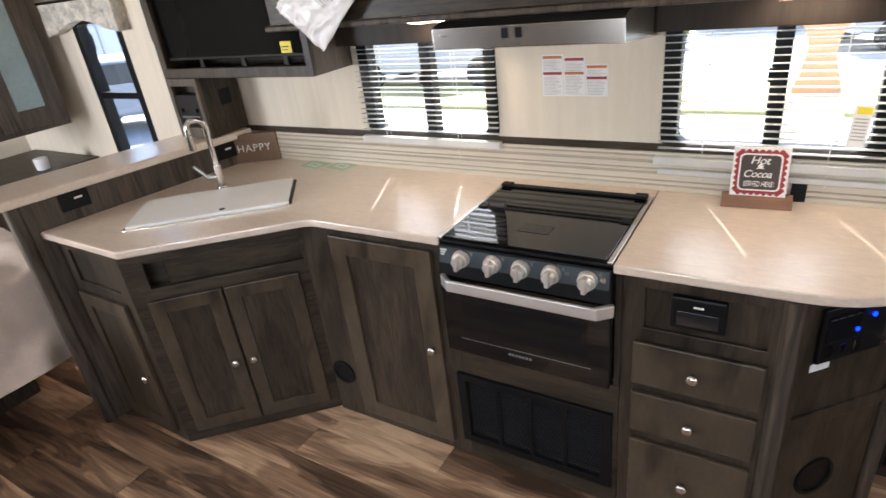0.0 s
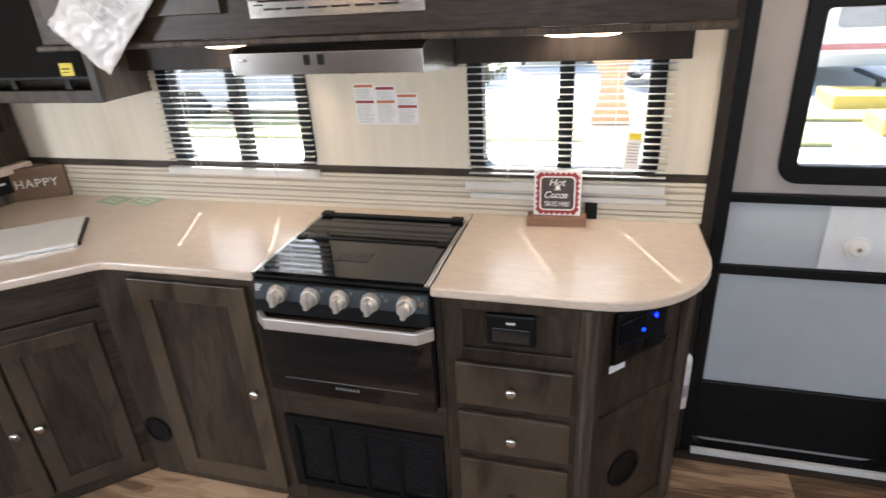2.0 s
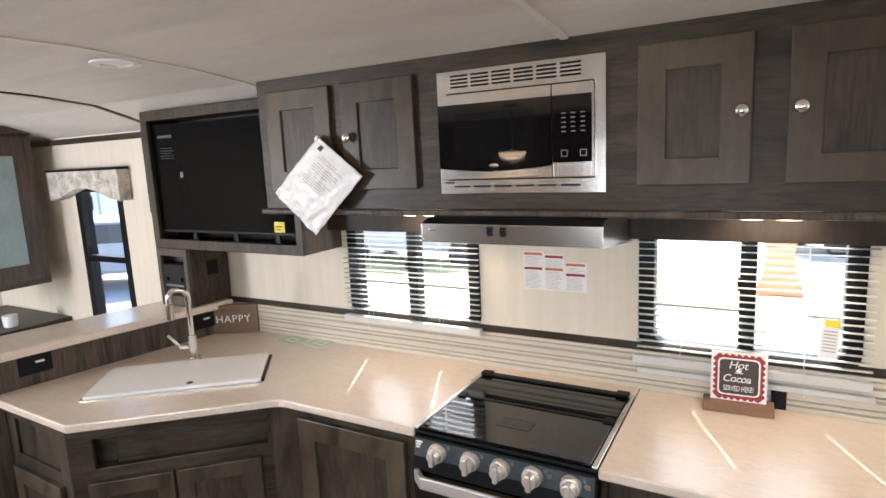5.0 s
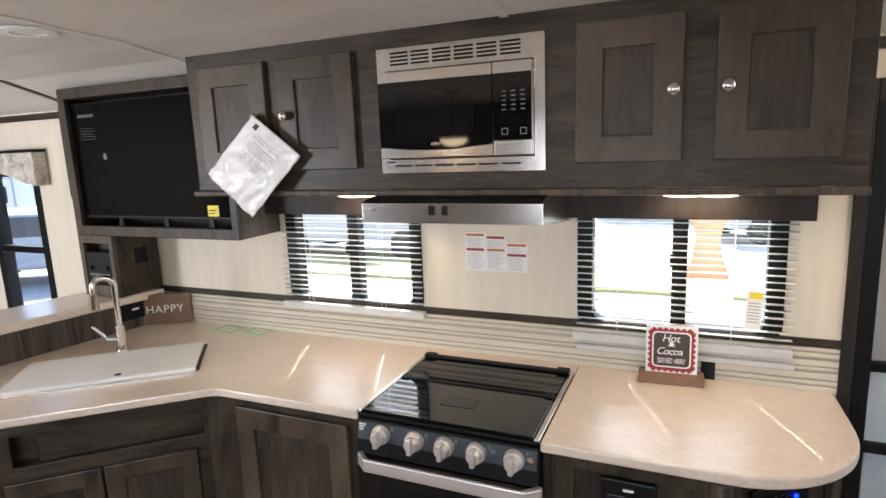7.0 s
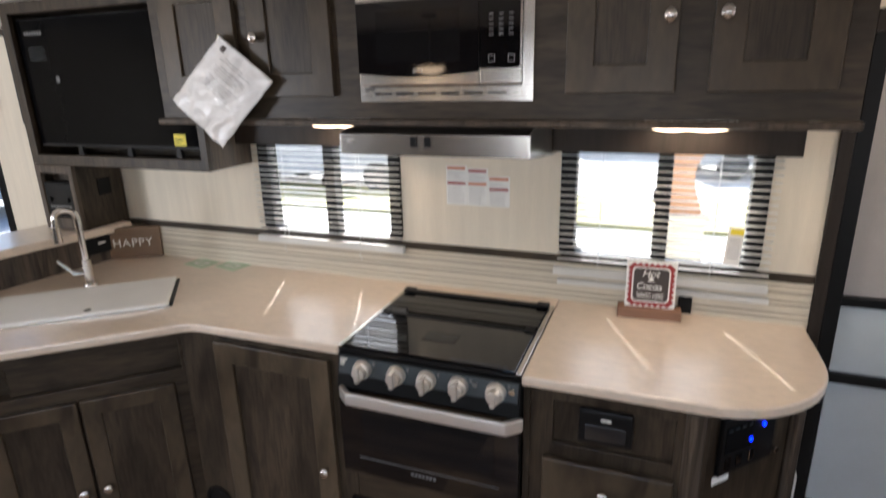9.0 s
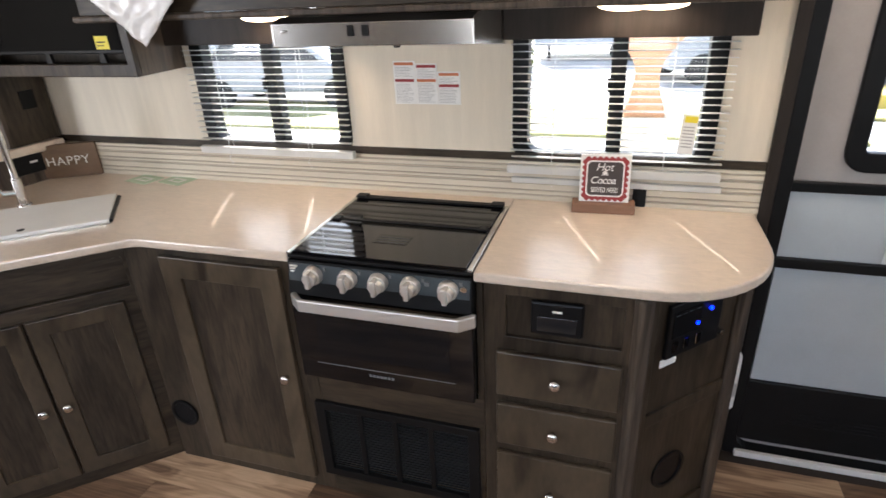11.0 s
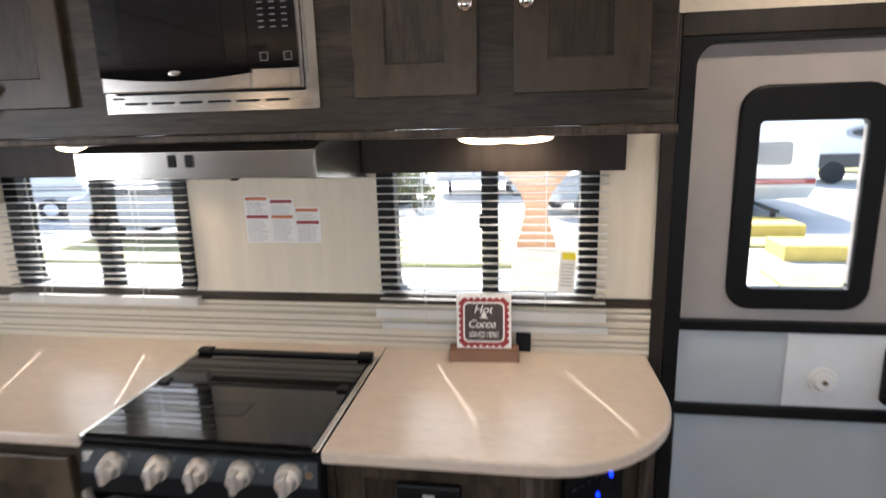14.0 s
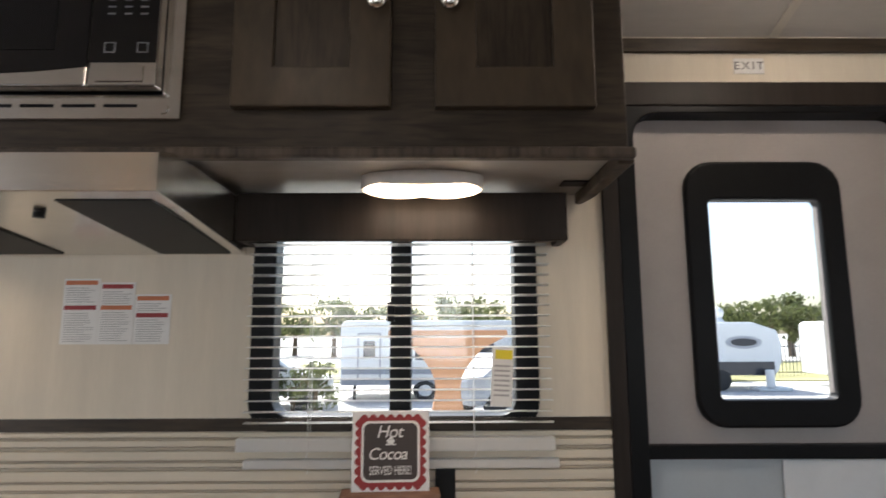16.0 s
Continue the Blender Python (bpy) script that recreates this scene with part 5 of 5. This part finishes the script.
def trailer(x, y, rz, length, height, stripe, label, door_left=False):
    e = thing("travel_trailer", label, "trailer", x, y, GZ, rz, group="parked trailers")
    e.scale = (1, 1, 0.8)
    h = height
    side = [(-length / 2, 0.55), (length / 2 - 0.3, 0.55), (length / 2, 0.9), (length / 2 + 0.05, h - 0.7), (length / 2 - 0.35, h - 0.1), (length / 2 - 0.7, h), (-length / 2 + 0.15, h), (-length / 2, h - 0.15)]
    Shape().prism(side, 0, 2.3, 'y').done("shell", rv_white, e, bevel=0.04)
    Shape().box(-length / 2 + 0.05, -0.012, 0.95, length / 2 - 0.1, -0.001, 1.12).done("stripe", stripe, e)
    Shape().box(-length / 2 + 0.05, -0.010, 0.56, length / 2 - 0.35, -0.001, 0.80).done("skirt", rv_grey, e)
    for k in range(1 if door_left else 0, 3):
        wx = -length / 2 + 0.6 + k * (length - 1.2) / 3
        Shape().prism(rounded(wx, 1.45, wx + 0.75, 2.05, 0.08), -0.02, -0.001, 'y').done("window", rv_dark, e)
    dxx = -length / 2 + 0.5 if door_left else length * 0.22
    Shape().ring(rounded(dxx, 0.65, dxx + 0.7, 2.45, 0.08), rounded(dxx + 0.05, 0.7, dxx + 0.65, 2.4, 0.06), -0.025, -0.001).done("door_frame", rv_grey, e)
    Shape().prism(rounded(dxx + 0.18, 1.55, dxx + 0.52, 2.15, 0.06), -0.02, -0.001, 'y').done("door_window", rv_dark, e)
    for wx in (-0.5, 0.35):
        w = Shape().cyl((wx, -0.02, 0.36), (wx, 0.22, 0.36), 0.36, n=28).done("wheel", rubber, e, bevel=0.03)
        Shape().cyl((wx, -0.03, 0.36), (wx, -0.021, 0.36), 0.2, n=20).done("rim", rv_white, w)
    Shape().box(length / 2 - 0.3, 1.11, 0.44, length / 2 + 1.1, 1.19, 0.52).cyl((length / 2 + 0.9, 1.15, 0), (length / 2 + 0.9, 1.15, 0.5), 0.05).cyl((-length / 2 + 0.4, 0.3, 0), (-length / 2 + 0.4, 0.3, 0.56), 0.05).done("hitch", rubber, e)
    Shape().prism(rounded(0.55, 1.5, 1.75, 2.1, 0.1), length / 2 + 0.045, length / 2 + 0.06, 'x').done("front_window", rv_dark, e)
    Shape().box(length / 2 + 0.03, 0.05, 1.0, length / 2 + 0.062, 2.25, 1.14).done("front_stripe", stripe, e)
    return e


trailer(0.2, 18.0, 0, 6.0, 2.9, rv_grey, "white travel trailer with grey stripe and door", True)
trailer(-12.5, 13.5, 8, 7.5, 3.1, rv_grey, "white travel trailer parked in the lot")
trailer(3.7, 16.0, -90, 5.0, 3.0, red_m, "white travel trailer with red stripe")
trailer(-22, 20, 20, 7.5, 3.1, rv_grey, "white travel trailer farther back in the lot")
trailer(-19, 8.5, 62, 7.0, 3.0, rv_grey, "white travel trailer beside the bedroom window")
# small teardrop trailer with an oval badge
tp = thing("teardrop_trailer", "small silver teardrop trailer with blue oval badge", "trailer", 9.9, 20.5, GZ)
egg = [(-1.75, 0.5), (1.5, 0.5)] + [(1.5 + 0.35 * math.sin(a), 1.35 - 0.85 * math.cos(a)) for a in [radians(20 * i) for i in range(1, 8)]] + [(0.9, 2.28), (-1.2, 2.28), (-1.75, 1.9)]
Shape().prism(egg, 0, 2.0, 'y').done("shell", rv_white, tp, bevel=0.06)
Shape().box(-1.7, -0.012, 0.5, 1.55, -0.001, 0.95).done("skirt", rv_dark, tp)
Shape().prism([(0.55 + 0.62 * math.cos(a), 1.6 + 0.22 * math.sin(a)) for a in [math.tau * i / 28 for i in range(28)]], -0.02, -0.001, 'y').done("oval_badge", rv_grey, tp)
Shape().prism([(0.55 + 0.45 * math.cos(a), 1.6 + 0.13 * math.sin(a)) for a in [math.tau * i / 28 for i in range(28)]], -0.03, -0.0205, 'y').done("badge_centre", rv_dark, tp)
Shape().ball((0.15, 0.9, 2.62), 0.22).cyl((0.15, 0.9, 2.2), (0.15, 0.9, 2.5), 0.3, 0.1).done("roof_vent", rv_white, tp, smooth=True)
for wx in (-0.3,):
    Shape().cyl((wx, -0.04, 0.35), (wx, 0.2, 0.35), 0.35, n=28).done("wheel", rubber, tp, bevel=0.03)
Shape().cyl((1.2, -0.3, 0.1), (1.2, -0.3, 0.7), 0.14).box(0.8, -0.35, 0, 1.9, 0.4, 0.12).done("gas_bottle", rv_white, tp, bevel=0.03)
trailer(16.8, 20.5, 0, 6.0, 2.9, rv_grey, "white trailer parked near the fence")
# flared stucco pillar
pl = thing("flared_pillar", "tan stucco pillar flaring towards its top on a pale plinth", "pillar", 0.15, 5.35, GZ)
flare = [(0.16, 1.22), (0.16, 1.27), (0.125, 1.36), (0.098, 1.48), (0.093, 1.56), (0.105, 1.63), (0.132, 1.69), (0.19, 1.77), (0.264, 1.845), (0.42, 1.923), (0.45, 1.93), (0.45, 1.982)]
Shape().prism(flare + [(-x, z) for x, z in reversed(flare)], -0.17, 0.17, 'y').done("shaft", clay, pl, bevel=0.01)
Shape().box(-0.2, -0.2, 0, 0.2, 0.2, 1.15).box(-0.23, -0.23, 1.15, 0.23, 0.23, 1.218).done("plinth", kerb_pale, pl, bevel=0.015)
# parked cars
def car(x, y, rz, m_, label):
    e = thing("parked_car", label, "car", x, y, GZ, rz, group="parked cars")
    body = [(-2.1, 0.35), (2.1, 0.35), (2.15, 0.75), (1.2, 0.95), (0.6, 1.42), (-1.1, 1.45), (-1.75, 1.0), (-2.15, 0.95)]
    Shape().prism(body, -0.85, 0.85, 'y').done("body", m_, e, bevel=0.08)
    Shape().prism([(1.0, 0.98), (0.55, 1.36), (-1.05, 1.38), (-1.5, 1.0)], -0.862, 0.862, 'y').done("window", rv_dark, e)
    for wx in (-1.35, 1.35):
        for wy in (-0.8, 0.8):
            Shape().cyl((wx, wy - 0.1, 0.33), (wx, wy + 0.1, 0.33), 0.33, n=24).done("wheel", rubber, e, bevel=0.03)


car(-4.9, 16.6, 10, rv_white, "white parked car on the lot")
car(-11.8, 7.6, 35, rv_grey, "grey parked car near the bedroom window")
car(-7.0, 11.6, 5, rv_grey, "grey parked car on the lot")
car(2.3, 15.4, 25, rv_grey, "grey parked car behind the pillar")
# fence
s = Shape()
for k in range(140):
    fx_ = 2 + k * 0.16
    s.box(fx_ - 0.012, 25.99, GZ, fx_ + 0.012, 26.01, GZ + 1.5)
s.box(2, 25.98, GZ + 1.3, 24.4, 26.02, GZ + 1.34).box(2, 25.98, GZ + 0.2, 24.4, 26.02, GZ + 0.24)
tagged(s.done("metal_fence", rv_dark), "dark metal picket fence along the lot", "fence", kind="stuff")


def tree(x, y, h, seed, shrub=False):
    rnd = random.Random(seed)
    e = thing("shrub" if shrub else "tree", "round green shrub on the verge" if shrub else "broad green tree at the edge of the lot", "plant" if shrub else "tree", x, y, GZ, group="shrubs" if shrub else "far trees")
    s = Shape().cyl((0, 0, 0), (0, 0, h * 0.55), 0.05 * h, 0.03 * h, n=8)
    for k in range(5):
        a = k * 1.25 + rnd.random()
        s.cyl((0, 0, h * 0.4), (0.3 * h * math.cos(a), 0.3 * h * math.sin(a), h * (0.6 + 0.2 * rnd.random())), 0.02 * h, 0.008 * h, n=6)
    s.done("trunk", bark_m, e)
    vs, fs = [], []
    for c in range(16):
        a, rr = rnd.random() * math.tau, 0.36 * h * math.sqrt(rnd.random())
        cx, cy, cz = rr * math.cos(a), rr * math.sin(a), h * (0.4 + 0.5 * rnd.random()) if not shrub else h * (0.15 + 0.65 * rnd.random())
        for k in range(70):
            d = Vector((rnd.gauss(0, 1), rnd.gauss(0, 1), rnd.gauss(0, 0.7)))
            p = Vector((cx, cy, cz)) + d * 0.075 * h
            q = Euler((rnd.random() * 6, rnd.random() * 6, rnd.random() * 6)).to_matrix()
            r = h * 0.03 * (0.6 + rnd.random())
            b = len(vs)
            vs += [p + q @ Vector(t_) * r for t_ in ((-1, 0, 0), (0, -0.6, 0.1), (1, 0, 0), (0, 0.6, -0.1))]
            fs.append((b, b + 1, b + 2, b + 3))
    me = bpy.data.meshes.new("leaves")
    me.from_pydata([tuple(v) for v in vs], [], fs)
    me.materials.append(leaf_m)
    o = new("leaves", me)
    o.parent = e
    return e


for k in range(26):
    tree(2 + k * 1.7 + random.uniform(-0.8, 0.8), 39 + random.uniform(-2, 3), random.uniform(3.0, 4.3), 100 + k)
for k in range(30):
    tree(-42 + k * 3.4 + random.uniform(-1.5, 1.5), 46 + random.uniform(-3, 6), random.uniform(4.2, 6.2), k)
tree(-2.9, 15.2, 1.4, 50, True)
tree(-3.6, 15.8, 1.1, 51, True)
tree(11.6, 24.5, 1.6, 52, True)

# ---- floor planks, last ----
PW, PL = 0.152, 1.22
me = {}
for key, ln in (("full", PL), ("cut", PL * 0.62)):
    s = Shape()
    bmesh.ops.create_cube(s.bm, size=1, matrix=Matrix.LocRotScale((0, 0, -0.0015), None, (ln - 0.0012, PW - 0.0012, 0.003)))
    m_ = bpy.data.meshes.new("plank")
    s.bm.to_mesh(m_); s.bm.free()
    m_.materials.append(floor_wood)
    me[key] = m_
rows = int((W + 0.04 - YB) / PW)
for r in range(rows):
    x = XL + ((r * 0.47) % 1.0) * PL - PL
    while x < XR:
        x0, x1 = max(x, XL), min(x + PL, XR)
        if x1 - x0 > 0.05:
            o = new("plank", me["full"])
            o.parent = floor_ob
            o.scale = ((x1 - x0) / PL, 1, 1)
            o.location = ((x0 + x1) / 2, YB + (r + 0.5) * PW, random.uniform(-0.0003, 0.0003))
        x += PL
